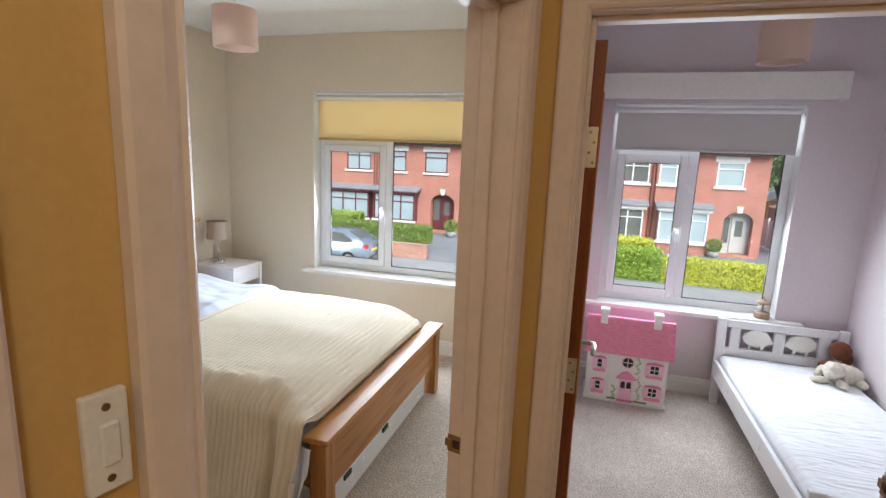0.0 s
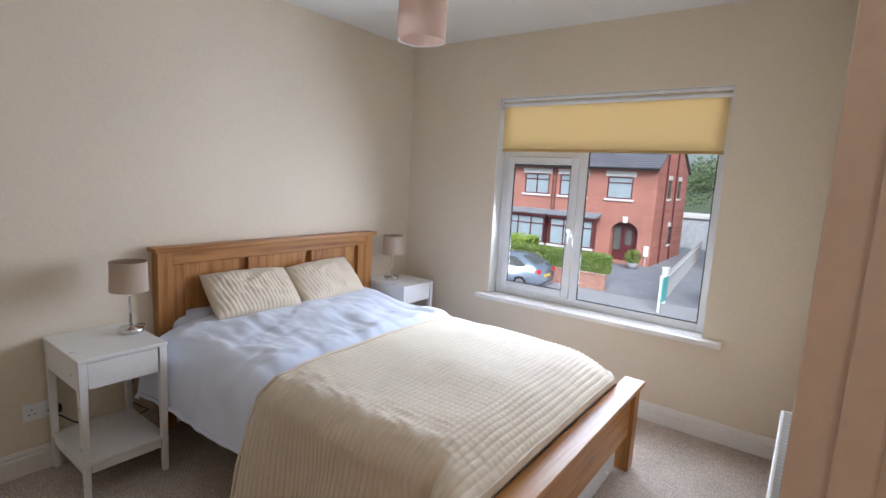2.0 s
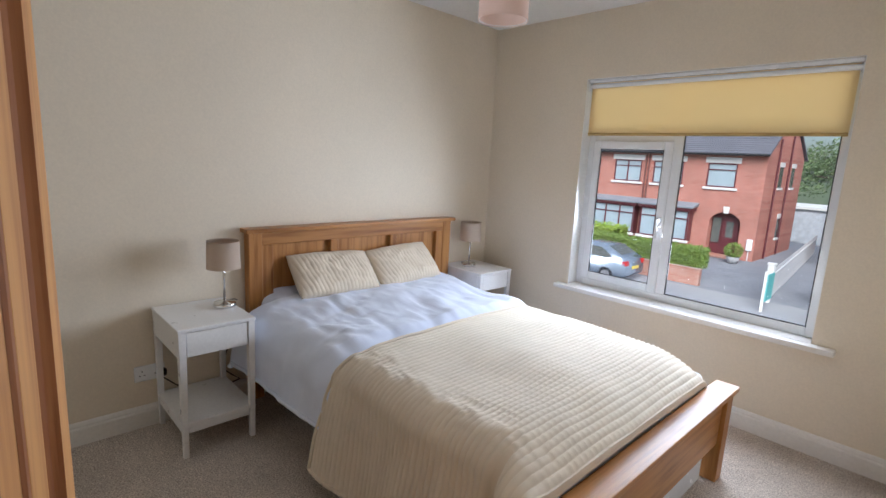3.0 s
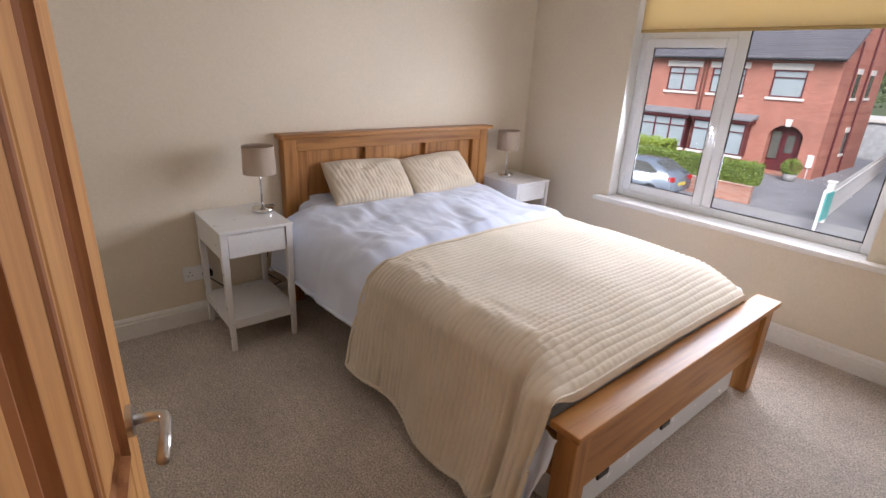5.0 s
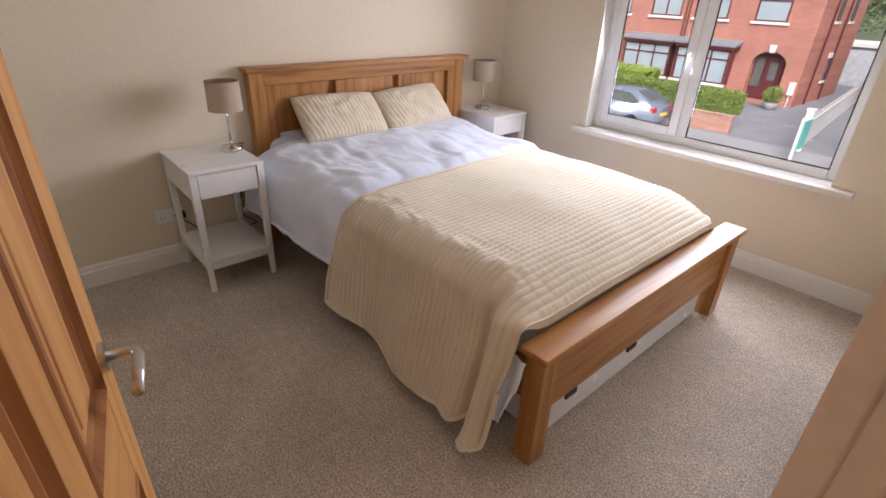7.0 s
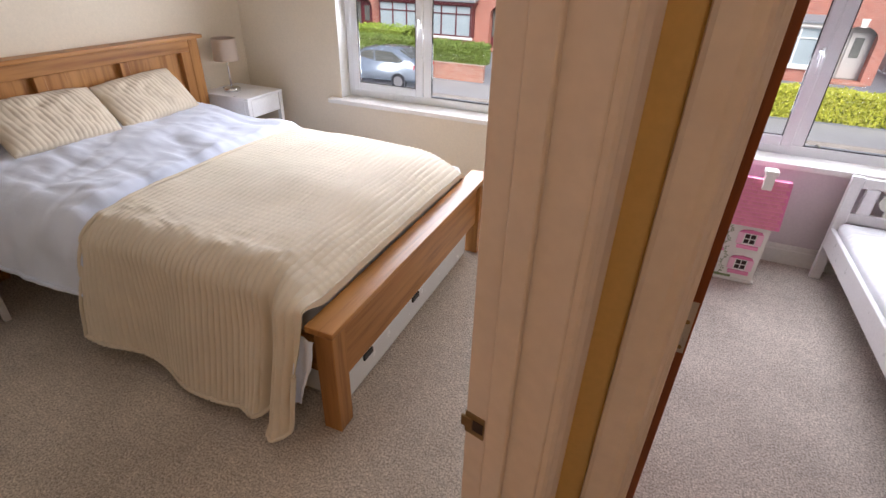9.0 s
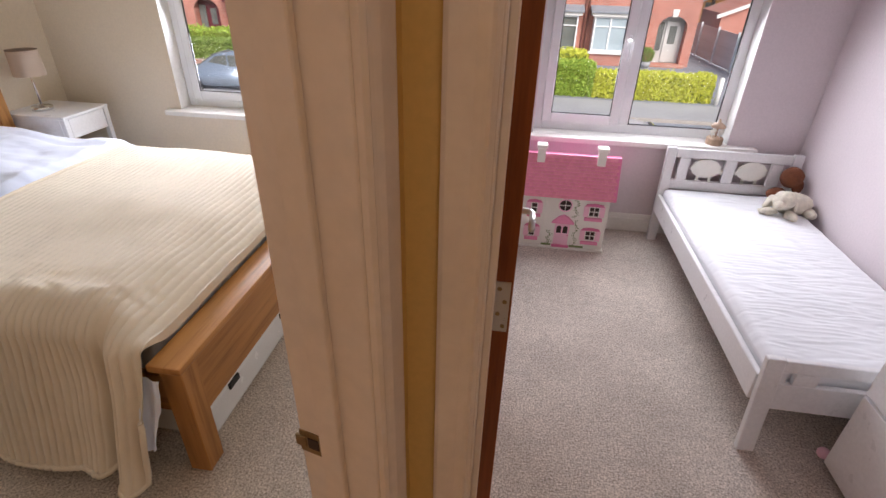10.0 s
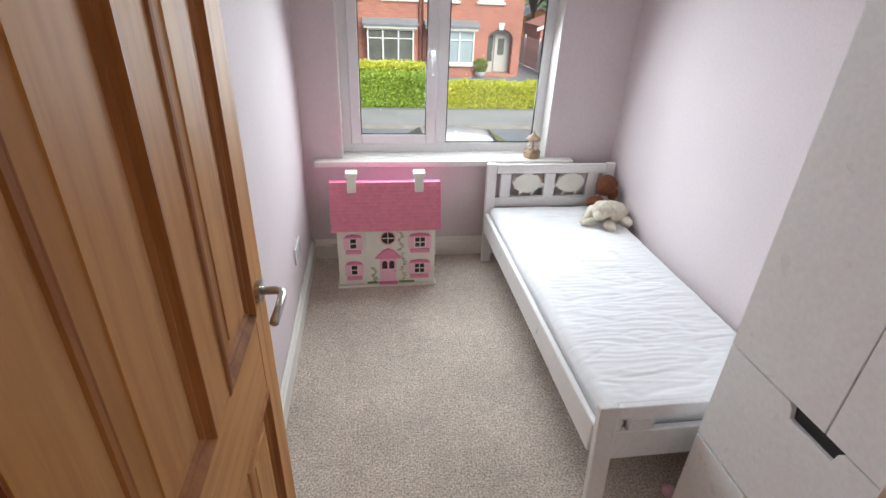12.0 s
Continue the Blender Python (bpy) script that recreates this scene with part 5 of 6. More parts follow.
def far_window(parent, x0, x1, y, z0, z1, frame_mat, lights, glass, lintel=True):
    """Framed window in a facade that faces the viewer, set in a reveal."""
    w = part("window", box(x0, x1, y + 0.06, y + 0.08, z0, z1), glass, parent, "sash window with net curtain and painted sky reflection" if glass is NET else "dark window")
    fr = box(x0, x0 + 0.07, y + 0.01, y + 0.059, z0, z1)
    box(x1 - 0.07, x1, y + 0.01, y + 0.059, z0, z1, into=fr)
    box(x0 + 0.07, x1 - 0.07, y + 0.01, y + 0.059, z1 - 0.07, z1, into=fr)
    box(x0 + 0.07, x1 - 0.07, y + 0.01, y + 0.059, z0, z0 + 0.07, into=fr)
    part("window_frame", fr, frame_mat, w)
    for k in range(1, lights):
        xx = x0 + (x1 - x0) * k / lights
        part("mullion", box(xx - 0.035, xx + 0.035, y + 0.012, y + 0.059, z0 + 0.07, z1 - 0.07), frame_mat, w)
    zt = z1 - (z1 - z0) * 0.28
    part("glazing_bar", box(x0 + 0.07, x1 - 0.07, y + 0.014, y + 0.059, zt - 0.025, zt + 0.025), frame_mat, w)
    part("sill", box(x0 - 0.12, x1 + 0.12, y - 0.09, y + 0.05, z0 - 0.13, z0 - 0.001, 0.01), STONE, w)
    if lintel:
        part("lintel", box(x0 - 0.14, x1 + 0.14, y - 0.012, y + 0.05, z1 + 0.001, z1 + 0.30), STONE, w)
    return w


def half_house(party, s, y, width, joinery, door_mat, glass, u):
    """One half of a pair of brick houses; s is the side of the party wall on which it stands."""
    side = "red brick semi-detached house with bay window and arched porch"
    ob = thing("house", side, "house", party + s * width / 2, y, GZ, 0, "houses across the street")
    eave, back = 2.62, y + 7.5

    def X(a, b):
        return (party + s * a, party + s * b) if s > 0 else (party + s * b, party + s * a)

    holes = [(*X(u["w1"][0], u["w1"][1]), 0.78, 2.05), (*X(u["w2"][0], u["w2"][1]), 0.78, 2.05)]
    dx0, dx1 = X(*u["door"])
    bx0, bx1 = X(*u["bay"])
    xs0, xs1 = X(0.005, width)
    holes = sorted(holes + [(dx0, dx1, GZ + 0.12, -0.50)])
    # front wall in strips round the openings
    wall = bmesh.new()
    cuts = sorted({xs0, xs1, *[h[0] for h in holes], *[h[1] for h in holes]})
    for a, b in zip(cuts, cuts[1:]):
        z = GZ
        for h in sorted((h for h in holes if h[0] <= a + 1e-6 and h[1] >= b - 1e-6), key=lambda q: q[2]):
            box(a, b, y, y + 0.10, z, h[2], into=wall)
            z = h[3]
        box(a, b, y, y + 0.10, z, eave, into=wall)
    part("wall", wall, BRICK_F, ob, "red brick front wall")
    gx0, gx1 = X(width - 0.1, width)
    ridge_y, ridge_z = y + 3.75, eave + 2.35
    part("gable_wall", prism([(y + 0.101, GZ), (back, GZ), (back, eave), (ridge_y, ridge_z), (y + 0.101, eave)], gx0, gx1, "x"), BRICK_S, ob, "red brick gable wall")
    part("back_wall", box(xs0, xs1, back, back + 0.1, GZ, eave), BRICK_F, ob)
    rx0, rx1 = X(0.005, width + 0.14)
    rf = part("roof", prism([(y - 0.35, eave - 0.05), (ridge_y, ridge_z + 0.12), (back + 0.35, eave - 0.05), (back + 0.35, eave - 0.15), (ridge_y, ridge_z + 0.01), (y - 0.35, eave - 0.15)], rx0, rx1, "x"), SLATE, ob, "dark slate roof")
    rows = 22
    for k in range(rows):
        a, b = k / rows, (k + 1) / rows
        ya, yb2 = y - 0.36 + (ridge_y - y + 0.36) * a, y - 0.36 + (ridge_y - y + 0.36) * b
        za, zb = eave - 0.035 + (ridge_z + 0.16 - eave) * a, eave - 0.055 + (ridge_z + 0.16 - eave) * b
        part("slate_course", prism([(ya, za), (ya, za + 0.022), (yb2, zb + 0.006), (yb2, zb)], rx0 + 0.01, rx1 - 0.01, "x"), SLATE, rf)
    part("ridge_tiles", rod((rx0 + 0.02, ridge_y, ridge_z + 0.10), (rx1 - 0.02, ridge_y, ridge_z + 0.10), 0.11, n=10), BRICK_S, rf)
    part("gutter", rod((rx0, y - 0.40, eave - 0.12), (rx1, y - 0.40, eave - 0.12), 0.06, n=8), BLACK, ob, "black gutter")
    for wname, lights in (("w1", 2), ("w2", 1)):
        a, b = X(*u[wname])
        far_window(ob, a, b, y, 0.78, 2.05, joinery, lights, glass)
    # bay window with lead roof
    by = y - 0.65
    bay = part("bay", box(bx0 + 0.05, bx1 - 0.05, by, y - 0.002, GZ, GZ + 0.62), BRICK_F, ob, "brick bay below the window")
    part("bay_roof", prism([(by - 0.20, -0.36), (y - 0.002, -0.14), (y - 0.002, -0.32), (by - 0.20, -0.44)], bx0 - 0.18, bx1 + 0.18, "x"), LEAD, bay, "lead-grey bay roof")
    part("bay_fascia", box(bx0 - 0.10, bx1 + 0.10, by - 0.12, y - 0.004, -0.59, -0.45), STONE if joinery is UPVC else joinery, bay)
    part("bay_side", box(bx0 + 0.05, bx0 + 0.12, by + 0.08, y - 0.004, GZ + 0.63, -0.60), joinery, bay)
    part("bay_side", box(bx1 - 0.12, bx1 - 0.05, by + 0.08, y - 0.004, GZ + 0.63, -0.60), joinery, bay)
    far_window(ob, bx0 + 0.05, bx1 - 0.05, by - 0.01, GZ + 0.68, -0.60, joinery, 3, glass, False)
    # arched porch and door
    cx, half_w = (dx0 + dx1) / 2, (dx1 - dx0) / 2
    spring = -0.50 - half_w * 0.86
    arc = [(cx + half_w * 1.02 * math.cos(math.pi * k / 14), spring + half_w * 0.86 * math.sin(math.pi * k / 14)) for k in range(15)]
    fill = [(dx1, -0.499), *[(min(max(a, dx0), dx1), b) for a, b in arc], (dx0, -0.499)]
    mid = len(arc) // 2 + 1
    part("arch_spandrel", prism([(dx1, -0.499), *[(min(a, dx1), b) for a, b in arc[:8]], (cx, -0.499)], y, y + 0.10, "y"), BRICK_F, ob)
    part("arch_spandrel", prism([(cx, -0.499), *[(max(a, dx0), b) for a, b in arc[7:]], (dx0, -0.499)], y, y + 0.10, "y"), BRICK_F, ob)
    part("keystone", prism([(cx - 0.11, -0.56), (cx + 0.11, -0.56), (cx + 0.16, -0.20), (cx - 0.16, -0.20)], y - 0.03, y + 0.02, "y"), STONE, ob)
    part("porch_back", box(dx0 - 0.1, dx1 + 0.1, y + 0.50, y + 0.55, GZ, -0.35), door_mat if door_mat is PALE_D else MAROON, ob)
    part("porch_side", box(dx0 - 0.08, dx0 - 0.001, y + 0.101, y + 0.499, GZ, -0.35), BRICK_S, ob)
    part("porch_side", box(dx1 + 0.001, dx1 + 0.08, y + 0.101, y + 0.499, GZ, -0.35), BRICK_S, ob)
    dd = part("door", box(cx - 0.20, cx + 0.58 if dx1 - cx > 0.57 else dx1 - 0.02, y + 0.44, y + 0.49, GZ + 0.15, -0.78, 0.01), door_mat, ob, "panelled front door with a glazed top")
    part("door_glass", box(cx - 0.02, cx + 0.34, y + 0.425, y + 0.439, -1.85, -1.0), DUSK, dd)
    part("side_light", box(dx0 + 0.06, cx - 0.30, y + 0.44, y + 0.47, -2.2, -0.85), DUSK, ob)
    part("step", box(dx0 - 0.15, dx1 + 0.15, y - 0.45, y + 0.43, GZ, GZ + 0.119, 0.01), BRICK_W, ob, "red tiled step")
    return ob


U1 = dict(w1=(0.35, 2.05), w2=(3.30, 4.75), bay=(0.15, 2.95), door=(3.75, 5.28))
U2 = dict(w1=(0.25, 1.95), w2=(3.05, 4.35), bay=(0.35, 2.85), door=(3.66, 5.05))
P1, P2, HY = -13.75, 2.75, 29.0
half_house(P1, 1, HY, 6.05, MAROON, MAROON, NET, U1)
half_house(P1, -1, HY, 6.05, MAROON, MAROON, NET, U1)
half_house(P2, 1, HY, 5.5, UPVC, PALE_D, NET, U2)
half_house(P2, -1, HY, 5.5, UPVC, PALE_D, DUSK, U2)
for px in (P1, P2):
    dp = thing("downpipe", "dark cast-iron downpipe between the paired houses", "downpipe", px, HY, GZ, 0, "downpipes")
    for dx in (-0.08, 0.10):
        part("pipe", rod((px + dx, HY - 0.06, GZ), (px + dx, HY - 0.06, 2.45), 0.045, n=8), plain("pipe_paint", (0.16, 0.06, 0.05), 0.5), dp)
# gable fittings of the house beside the driveway
sp = thing("downpipe", "dark downpipes on the gable wall above the driveway", "downpipe", -7.65, 31, GZ, 0, "downpipes")
for yy in (30.8, 33.2):
    part("pipe", rod((-7.64, yy, GZ), (-7.64, yy, 2.6 + (yy - 29) * 0.45), 0.05, n=8), MAROON, sp)
gw = thing("side_window", "narrow maroon side window with white lintel and sill", "window", -7.7, 32, 0, 0, "gable windows")
for yy, z0, z1 in ((31.5, 0.9, 2.0), (34.0, 0.9, 2.0), (32.6, -1.9, -0.8)):
    w = part("pane", box(-7.698, -7.690, yy, yy + 0.7, z0, z1), DUSK, gw)
    part("lintel", box(-7.698, -7.66, yy - 0.1, yy + 0.8, z1 + 0.002, z1 + 0.25), STONE, w)
    part("sill", box(-7.698, -7.62, yy - 0.1, yy + 0.8, z0 - 0.12, z0 - 0.002), STONE, w)
mb = thing("meter_box", "white meter box on the brick gable foot", "meter box", -7.8, 28.95, GZ)
part("case", box(-8.05, -7.78, HY - 0.10, HY - 0.002, GZ + 0.55, GZ + 1.15, 0.02), UPVC, mb)
part("pipe", rod((-7.92, HY - 0.05, GZ), (-7.92, HY - 0.05, GZ + 0.55), 0.02, n=8), UPVC, mb)
gr = thing("garage", "low grey garage with a flat white-edged roof behind the driveway", "garage", -7.0, 41, GZ)
part("walls", box(-9.6, -4.6, 41.0, 46.0, GZ, GZ + 2.3), FENCE_D, gr)
part("roof", box(-9.8, -4.4, 40.8, 46.2, GZ + 2.3, GZ + 2.5, 0.02), STONE, gr)
for k in range(12):
    part("door_slat", box(-9.2, -5.2, 40.95, 40.995, GZ + 0.1 + k * 0.17, GZ + 0.25 + k * 0.17), FENCE_D, gr)


def leaf_patch(n, where, size, seed, normal=None):
    """n loose leaves scattered by where(rnd)."""
    rnd = np.random.RandomState(seed)
    verts, faces = [], []
    for k in range(n):
        p = Vector(where(rnd))
        a = Vector(rnd.normal(size=3)).normalized()
        b = a.orthogonal().normalized()
        q = size * rnd.uniform(0.6, 1.3)
        c = a.cross(b)
        i = len(verts)
        verts += [p + b * q, p + c * q * 0.55 + a * q * 0.15, p - b * q, p - c * q * 0.55 + a * q * 0.15]
        faces.append((i, i + 1, i + 2, i + 3))
    return verts, faces


def leafy(name, verts, faces, material, parent=None, label=""):
    me = bpy.data.meshes.new(name)
    o = PLACE[parent].translation if parent is not None else Vector()
    me.from_pydata([v - o for v in verts], [], faces)
    me.materials.append(material)
    ob = new(name, me)
    if parent is not None:
        ob.parent = parent
    return tagged(ob, label)


def hedge(label, x0, x1, y0, y1, z0, z1, material, n, seed, size=0.048):
    ob = thing("hedge", label, "hedge", (x0 + x1) / 2, (y0 + y1) / 2, z0, 0, "street hedges")
    rc = random.Random(seed)
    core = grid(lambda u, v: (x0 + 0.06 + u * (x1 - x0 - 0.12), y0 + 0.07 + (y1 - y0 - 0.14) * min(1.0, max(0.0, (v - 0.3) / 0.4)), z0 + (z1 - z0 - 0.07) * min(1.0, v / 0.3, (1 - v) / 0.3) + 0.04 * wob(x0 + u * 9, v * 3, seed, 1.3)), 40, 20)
    # dark green sheet: the shade between the leaves is put into its colour
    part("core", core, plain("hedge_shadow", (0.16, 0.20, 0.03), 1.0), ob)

    def where(r):
        f = r.rand()
        x = x0 + r.rand() * (x1 - x0)
        bumpy = 0.06 * wob(x, 0, seed, 1.6) + 0.04 * wob(x, 2, seed, 5.0)
        if f < 0.55:
            return (x, y0 + r.normal() * 0.035 + bumpy, z0 + r.rand() ** 0.9 * (z1 - z0))
        if f < 0.9:
            return (x, y0 + r.rand() * (y1 - y0), z1 + r.normal() * 0.035 + bumpy)
        return ((x0 if r.rand() < 0.5 else x1) + r.normal() * 0.03, y0 + r.rand() * (y1 - y0), z0 + r.rand() * (z1 - z0))

    v, f = leaf_patch(n, where, size, seed)
    tagged(leafy("leaves", v, f, material, ob), kind="stuff")
    return ob


hedge("clipped golden-green privet hedge beside the pavement", 2.6, 6.95, 20.7, 21.5, GZ, GZ + 0.94, LEAF_Y, 12000, 11)
hedge("taller clipped green privet hedge beside the pavement", -3.4, 2.5, 20.7, 21.6, GZ, GZ + 1.22, LEAF_M, 17000, 12)
hedge("golden-leaved privet hedge behind a green hedge", -3.4, 2.3, 21.75, 23.3, GZ, GZ + 1.42, LEAF_Y, 9000, 15)
gp = thing("gatepost", "white painted round-topped gatepost at the hedge end", "gatepost", 7.12, 20.6, GZ)
part("shaft", rod((7.12, 20.6, GZ), (7.12, 20.6, GZ + 0.92), 0.085, n=14), STONE, gp, smooth=True)
part("round_top", ball(7.12, 20.6, GZ + 0.92, 0.085, 0.085, 0.08), STONE, gp, smooth=True)
hedge("green privet hedge on a low brick wall", -19.5, -7.42, 20.80, 21.6, GZ + 0.62, GZ + 1.40, LEAF_G, 17000, 13)
hedge("green hedge in a front garden before a bay window", -19.5, -11.8, 22.0, 23.6, GZ, GZ + 1.62, LEAF_M, 7000, 14)
gwall = thing("garden_wall", "low weathered brick garden wall below a hedge", "wall", -13.2, 20.7, GZ)
part("wall", box(-19.5, -7.32, 20.55, 20.78, GZ, GZ + 0.62), BRICK_W, gwall)
part("coping", box(-19.5, -7.30, 20.52, 20.80, GZ + 0.621, GZ + 0.67, 0.01), BRICK_W, gwall)


def shrub(label, x, y, z, r, seed):
    ob = thing("potted_shrub", label, "plant", x, y, z)
    part("pot", lathe([(0.001, 0), (r * 0.55, 0), (r * 0.75, r * 0.8), (r * 0.65, r * 0.8), (r * 0.6, r * 0.7), (0.001, r * 0.7)], x, y, z), PAVE, ob, "", True)

    def where(q):
        d = Vector(q.normal(size=3)).normalized() * r * q.uniform(0.75, 1.06)
        return (x + d.x, y + d.y, z + r * 1.55 + d.z * 0.9)
    v, f = leaf_patch(700, where, 0.06, seed)
    tagged(leafy("leaves", v, f, LEAF_G, ob), kind="stuff")


shrub("round clipped shrub in a stone pot by the arched porch", -8.2, 27.6, GZ, 0.42, 3)
shrub("leafy shrub in a dark pot by the pale front door", 5.95, 28.3, GZ, 0.40, 4)


def tree(label, x, y, h, r, seed):
    ob = thing("tree", label, "tree", x, y, GZ)
    rnd = random.Random(seed)
    bm = tube([(x, y, GZ), (x + 0.1, y, GZ + h * 0.25), (x - 0.05, y + 0.1, GZ + h * 0.5), (x, y, GZ + h * 0.8)], 0.16, 8)
    lobes = []
    for k in range(16):
        a, e = rnd.uniform(0, 6.3), rnd.uniform(-0.2, 1.0)
        p = Vector((x + r * 0.65 * math.cos(a) * math.cos(e), y + r * 0.65 * math.sin(a) * math.cos(e), GZ + h * 0.58 + h * 0.33 * math.sin(e)))
        lobes.append((p, r * rnd.uniform(0.25, 0.45)))
        tube([(x, y, GZ + h * rnd.uniform(0.3, 0.5)), p * 0.5 + Vector((x, y, GZ + h * 0.5)) * 0.5, p], 0.05, 6, into=bm)
    part("trunk", bm, BARK, ob)

    def where(q):
        p, s = lobes[q.randint(len(lobes))]
        d = Vector(q.normal(size=3)).normalized() * s * q.uniform(0.5, 1.1)
        return p + d
    v, f = leaf_patch(7000, where, 0.13, seed)
    tagged(leafy("crown", v, f, LEAF_T, ob), kind="stuff")


tree("broad dark green tree behind the garage", -7.2, 52.0, 8.5, 4.2, 21)
tree("dark green tree behind the driveway", -2.5, 50.0, 7.0, 3.6, 22)
tree("green garden tree behind the shed", 14.0, 46.0, 7.2, 3.4, 23)
tree("green garden tree behind the shed", 19.5, 50.0, 7.5, 4.0, 24)

fn = thing("fence", "white painted vertical-board fence along the driveway", "fence", -5.6, 28, GZ)
slat = box(-0.008, 0.008, 0, 0.125, 0.04, 1.15)
slat_me = bpy.data.meshes.new("slat")
slat.to_mesh(slat_me)
slat.free()
slat_me.materials.append(FENCE_W)
fx0, fy0, fx1, fy1 = -4.9, 20.4, -6.3, 36.0
n_sl = 112
for k in range(n_sl):
    t = k / n_sl
    o = new("slat", slat_me)
    o.parent = fn
    o.matrix_basis = pose(fx0 + (fx1 - fx0) * t + 5.6, fy0 + (fy1 - fy0) * t - 28, 0, 0, 0, 5.1)
part("rail", prism([(fx0 + 0.01, fy0), (fx0 + 0.05, fy0), (fx1 + 0.05, fy1), (fx1 + 0.01, fy1)], GZ + 0.9, GZ + 0.98, "z"), FENCE_W, fn)
part("end_post", box(fx0 - 0.10, fx0 + 0.10, fy0 - 0.25, fy0 - 0.05, GZ, GZ + 1.35, 0.01), STONE, fn, "white concrete gatepost")
part("post_cap", box(fx0 - 0.13, fx0 + 0.13, fy0 - 0.28, fy0 - 0.02, GZ + 1.351, GZ + 1.42, 0.01), STONE, fn)
fn2 = thing("fence", "grey weathered close-board fence beside the houses", "fence", 9.3, 31, GZ)
gx0, gy0, gx1, gy1 = 10.2, 25.5, 9.75, 36.0
slat2 = slat_me.copy()
slat2.name = "board"
slat2.materials[0] = FENCE_D
for k in range(84):
    t = k / 84
    o = new("board", slat2)
    o.parent = fn2
    o.matrix_basis = pose(gx0 + (gx1 - gx0) * t - 9.3, gy0 + (gy1 - gy0) * t - 31, 0, 0, 0, 2.5) @ Matrix.Diagonal((1, 1, 1.5, 1))
for k in range(5):
    t = k / 4
    px, py = gx0 + (gx1 - gx0) * t - 0.06, gy0 + (gy1 - gy0) * t
    part("post", box(px - 0.05, px + 0.05, py - 0.05, py + 0.05, GZ, GZ + 1.85), FENCE_D, fn2)
shd = thing("shed", "orange timber garden shed with a pale felt roof", "shed", 14.9, 48.5, GZ)
SHED = timber("orange_shed_boards", (0.40, 0.17, 0.05), (0.58, 0.30, 0.11), "x", 0.8)
part("walls", box(13.6, 16.2, 47.0, 50.0, GZ, GZ + 2.3), SHED, shd)
part("gable", prism([(13.6, GZ + 2.3), (16.2, GZ + 2.3), (14.9, GZ + 2.9)], 47.0, 50.0, "y"), SHED, shd)
part("roof", prism([(13.3, GZ + 2.25), (14.9, GZ + 3.05), (16.5, GZ + 2.25), (16.5, GZ + 2.15), (14.9, GZ + 2.92), (13.3, GZ + 2.15)], 46.6, 50.2, "y"), STONE, shd)
part("window", box(13.8, 14.2, 46.96, 46.999, GZ + 1.75, GZ + 2.2), DUSK, shd)
far = thing("house", "distant red brick house with a white bargeboard", "house", 15.5, 37.0, GZ)
part("wall", prism([(11.6, GZ), (20.5, GZ), (20.5, 0.9), (17.5, 1.6), (11.6, -0.75)], 36.0, 40.0, "y"), BRICK_F, far)
part("bargeboard", prism([(11.3, -0.85), (17.5, 1.66), (17.5, 1.46), (11.3, -1.05)], 35.8, 36.0, "y"), STONE, far)

sg = thing("sale_board", "white and teal estate sign board on a post by the kerb", "sign", -4.65, 18.6, GZ)
part("post", box(-4.70, -4.62, 18.58, 18.66, GZ, GZ + 1.35), STONE, sg)
part("board", box(-4.62, -4.58, 18.62, 19.35, GZ + 0.35, GZ + 1.25, 0.005), TEAL, sg)
part("board_edge", box(-4.635, -4.622, 18.62, 19.35, GZ + 0.35, GZ + 1.25), STONE, sg)


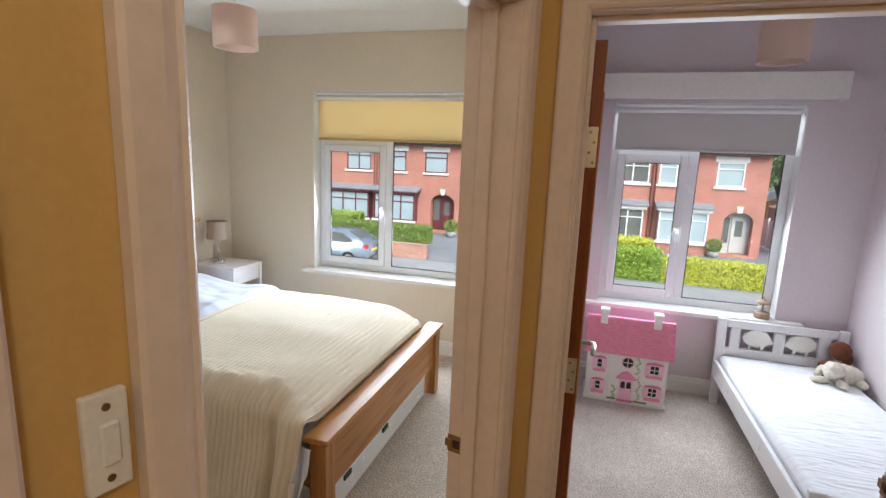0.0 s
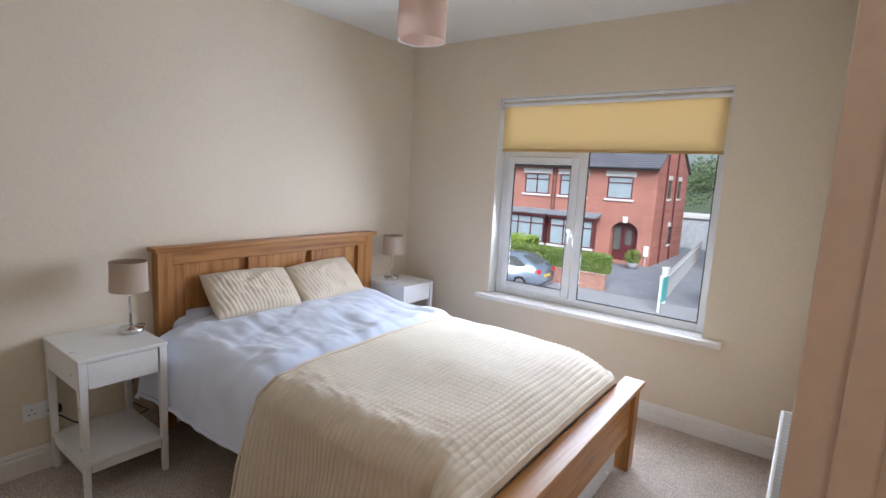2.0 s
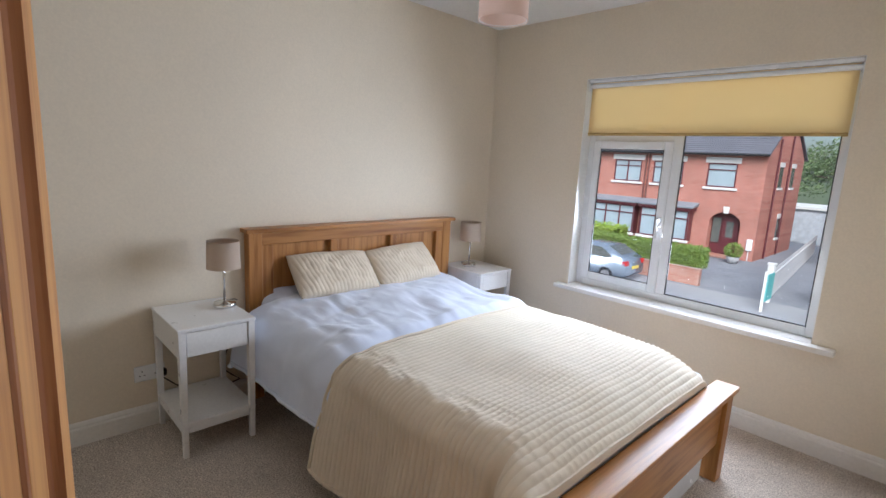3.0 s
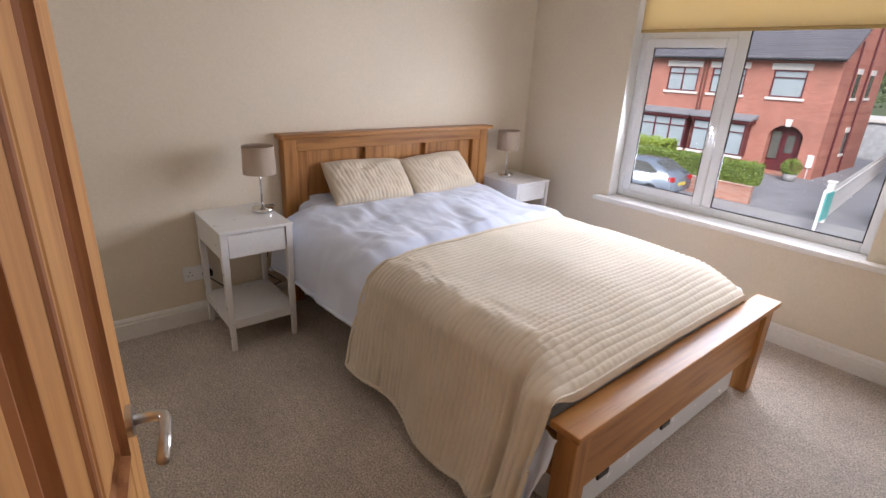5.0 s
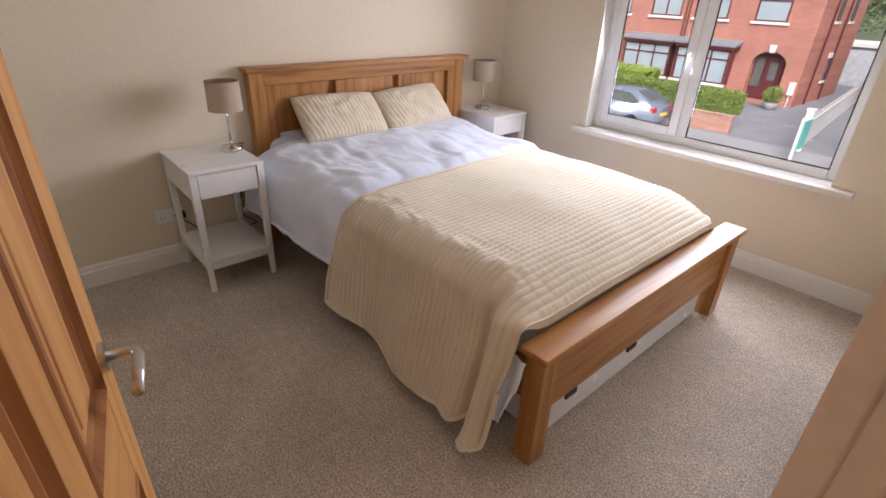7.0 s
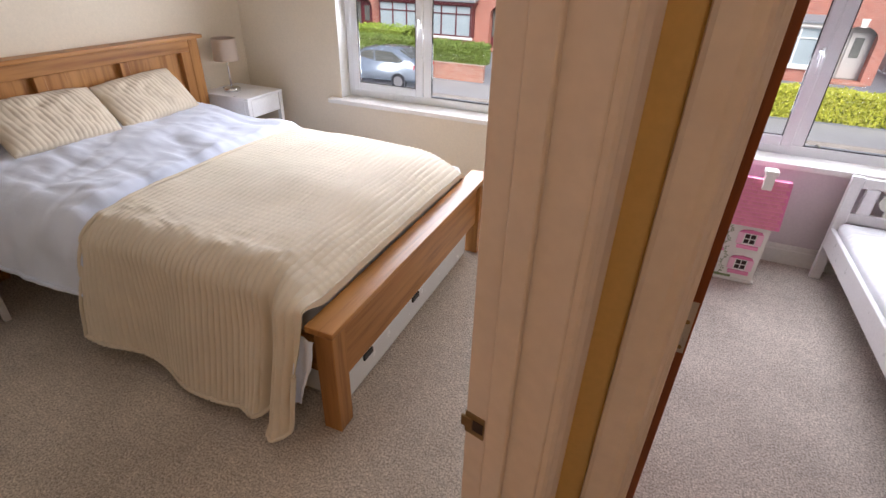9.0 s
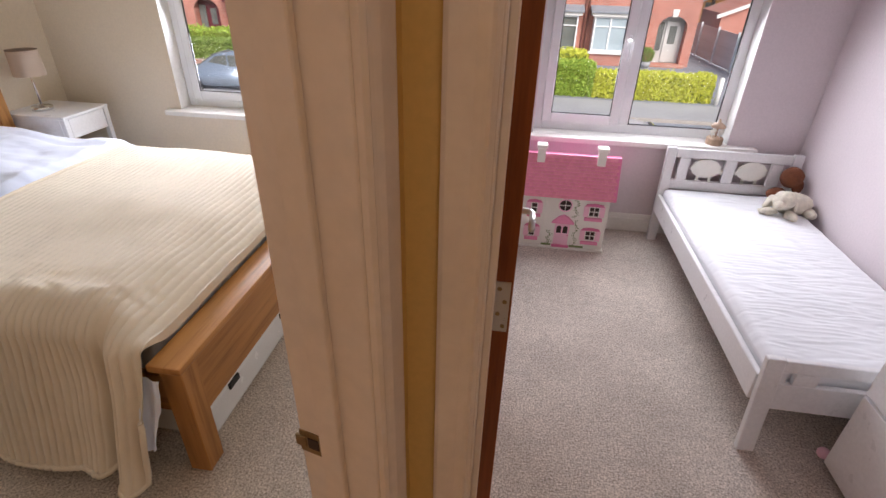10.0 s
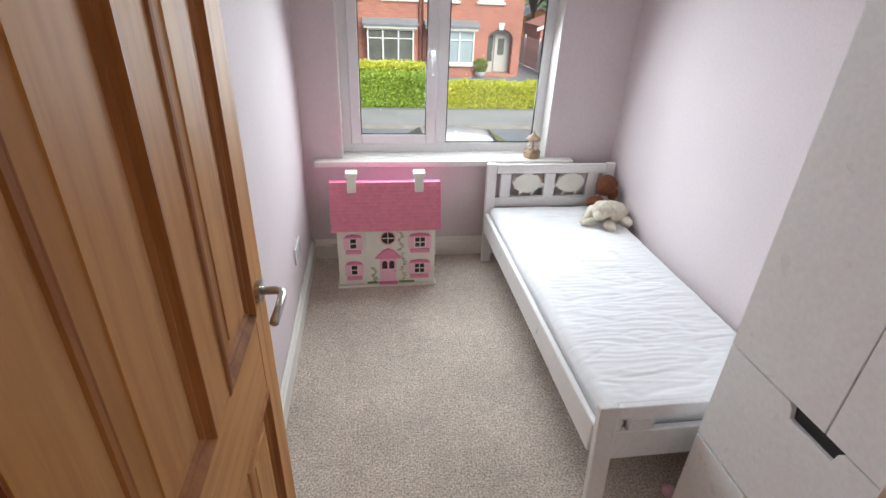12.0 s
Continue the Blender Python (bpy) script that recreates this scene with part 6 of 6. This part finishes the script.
def parked_car(label, x, y, paint, flip=1):
    """A small hatchback along the street, nose towards -x."""
    ob = thing("parked_car", label, "car", x, y, GZ - 0.1)

    def P(px):
        return x + flip * px
    side = [(-2.05, 0.35), (-2.10, 0.62), (-1.95, 0.78), (-1.05, 0.95), (-0.35, 1.38), (0.25, 1.47), (1.15, 1.45), (1.75, 1.15), (2.05, 0.98), (2.10, 0.55), (2.02, 0.32), (-1.6, 0.24)]
    g = GZ - 0.1
    bm = bmesh.new()
    lo, hi, mid0, mid1 = [], [], [], []
    for k, (a, b) in enumerate(side):
        inset = 0.20 if b > 1.1 else 0.05
        lo.append(bm.verts.new((P(a), y - 0.86 + inset, g + b)))
        hi.append(bm.verts.new((P(a), y + 0.86 - inset, g + b)))
    bm.faces.new(lo)
    bm.faces.new(hi)
    for k in range(len(side)):
        j = (k + 1) % len(side)
        bm.faces.new((lo[k], lo[j], hi[j], hi[k]))
    bmesh.ops.recalc_face_normals(bm, faces=bm.faces)
    bmesh.ops.bevel(bm, geom=bm.edges[:], offset=0.06, segments=3, affect="EDGES")
    part("body", bm, paint, ob, smooth=True)
    for s in (-1, 1):
        yy = y + s * 0.735
        for q in ([(-0.78, 1.00), (-0.28, 1.34), (0.15, 1.40), (0.15, 1.00)], [(0.22, 1.00), (0.22, 1.40), (1.0, 1.37), (1.45, 1.08), (1.2, 1.00)]):
            part("side_window", prism([(P(a), g + b) for a, b in q], min(yy, yy + s * 0.03), max(yy, yy + s * 0.03), "y"), DUSK, ob)
    part("rear_window", prism([(P(1.22), g + 1.42), (P(1.72), g + 1.15), (P(1.76), g + 1.19), (P(1.26), g + 1.46)], y - 0.55, y + 0.55, "y"), DUSK, ob)
    part("windscreen", prism([(P(-0.98), g + 1.00), (P(-0.40), g + 1.36), (P(-0.44), g + 1.41), (P(-1.02), g + 1.05)], y - 0.58, y + 0.58, "y"), DUSK, ob)
    red = plain("tail_lamp_red", (0.55, 0.02, 0.02), 0.2)
    for s in (-1, 1):
        part("tail_light", box(min(P(1.90), P(2.09)), max(P(1.90), P(2.09)), y + s * 0.66 - 0.12, y + s * 0.66 + 0.12, g + 0.78, g + 0.96, 0.02), red, ob, "red tail light")
        for wx in (-1.30, 1.28):
            w = part("wheel", rod((P(wx), y + s * 0.70, g + 0.31), (P(wx), y + s * 0.85, g + 0.31), 0.31, n=24), BLACK, ob)
            part("rim", rod((P(wx), y + s * 0.80, g + 0.31), (P(wx), y + s * 0.862, g + 0.31), 0.20, n=16), STEEL, w)
    part("number_plate", box(min(P(2.07), P(2.115)), max(P(2.07), P(2.115)), y - 0.26, y + 0.26, g + 0.62, g + 0.73), plain("yellow_plate", (0.75, 0.60, 0.08), 0.4), ob, "yellow rear number plate")
    return ob


parked_car("silver-blue hatchback parked across the street", -11.3, 19.0, plain("silver_blue_car_paint", (0.30, 0.36, 0.44), 0.25, 0.5, 0.03, 2, 0.0))
parked_car("white hatchback parked below the windows", 2.4, 11.9, plain("white_car_paint", (0.80, 0.80, 0.80), 0.25, 0.0, 0.03, 2, 0.0), -1)
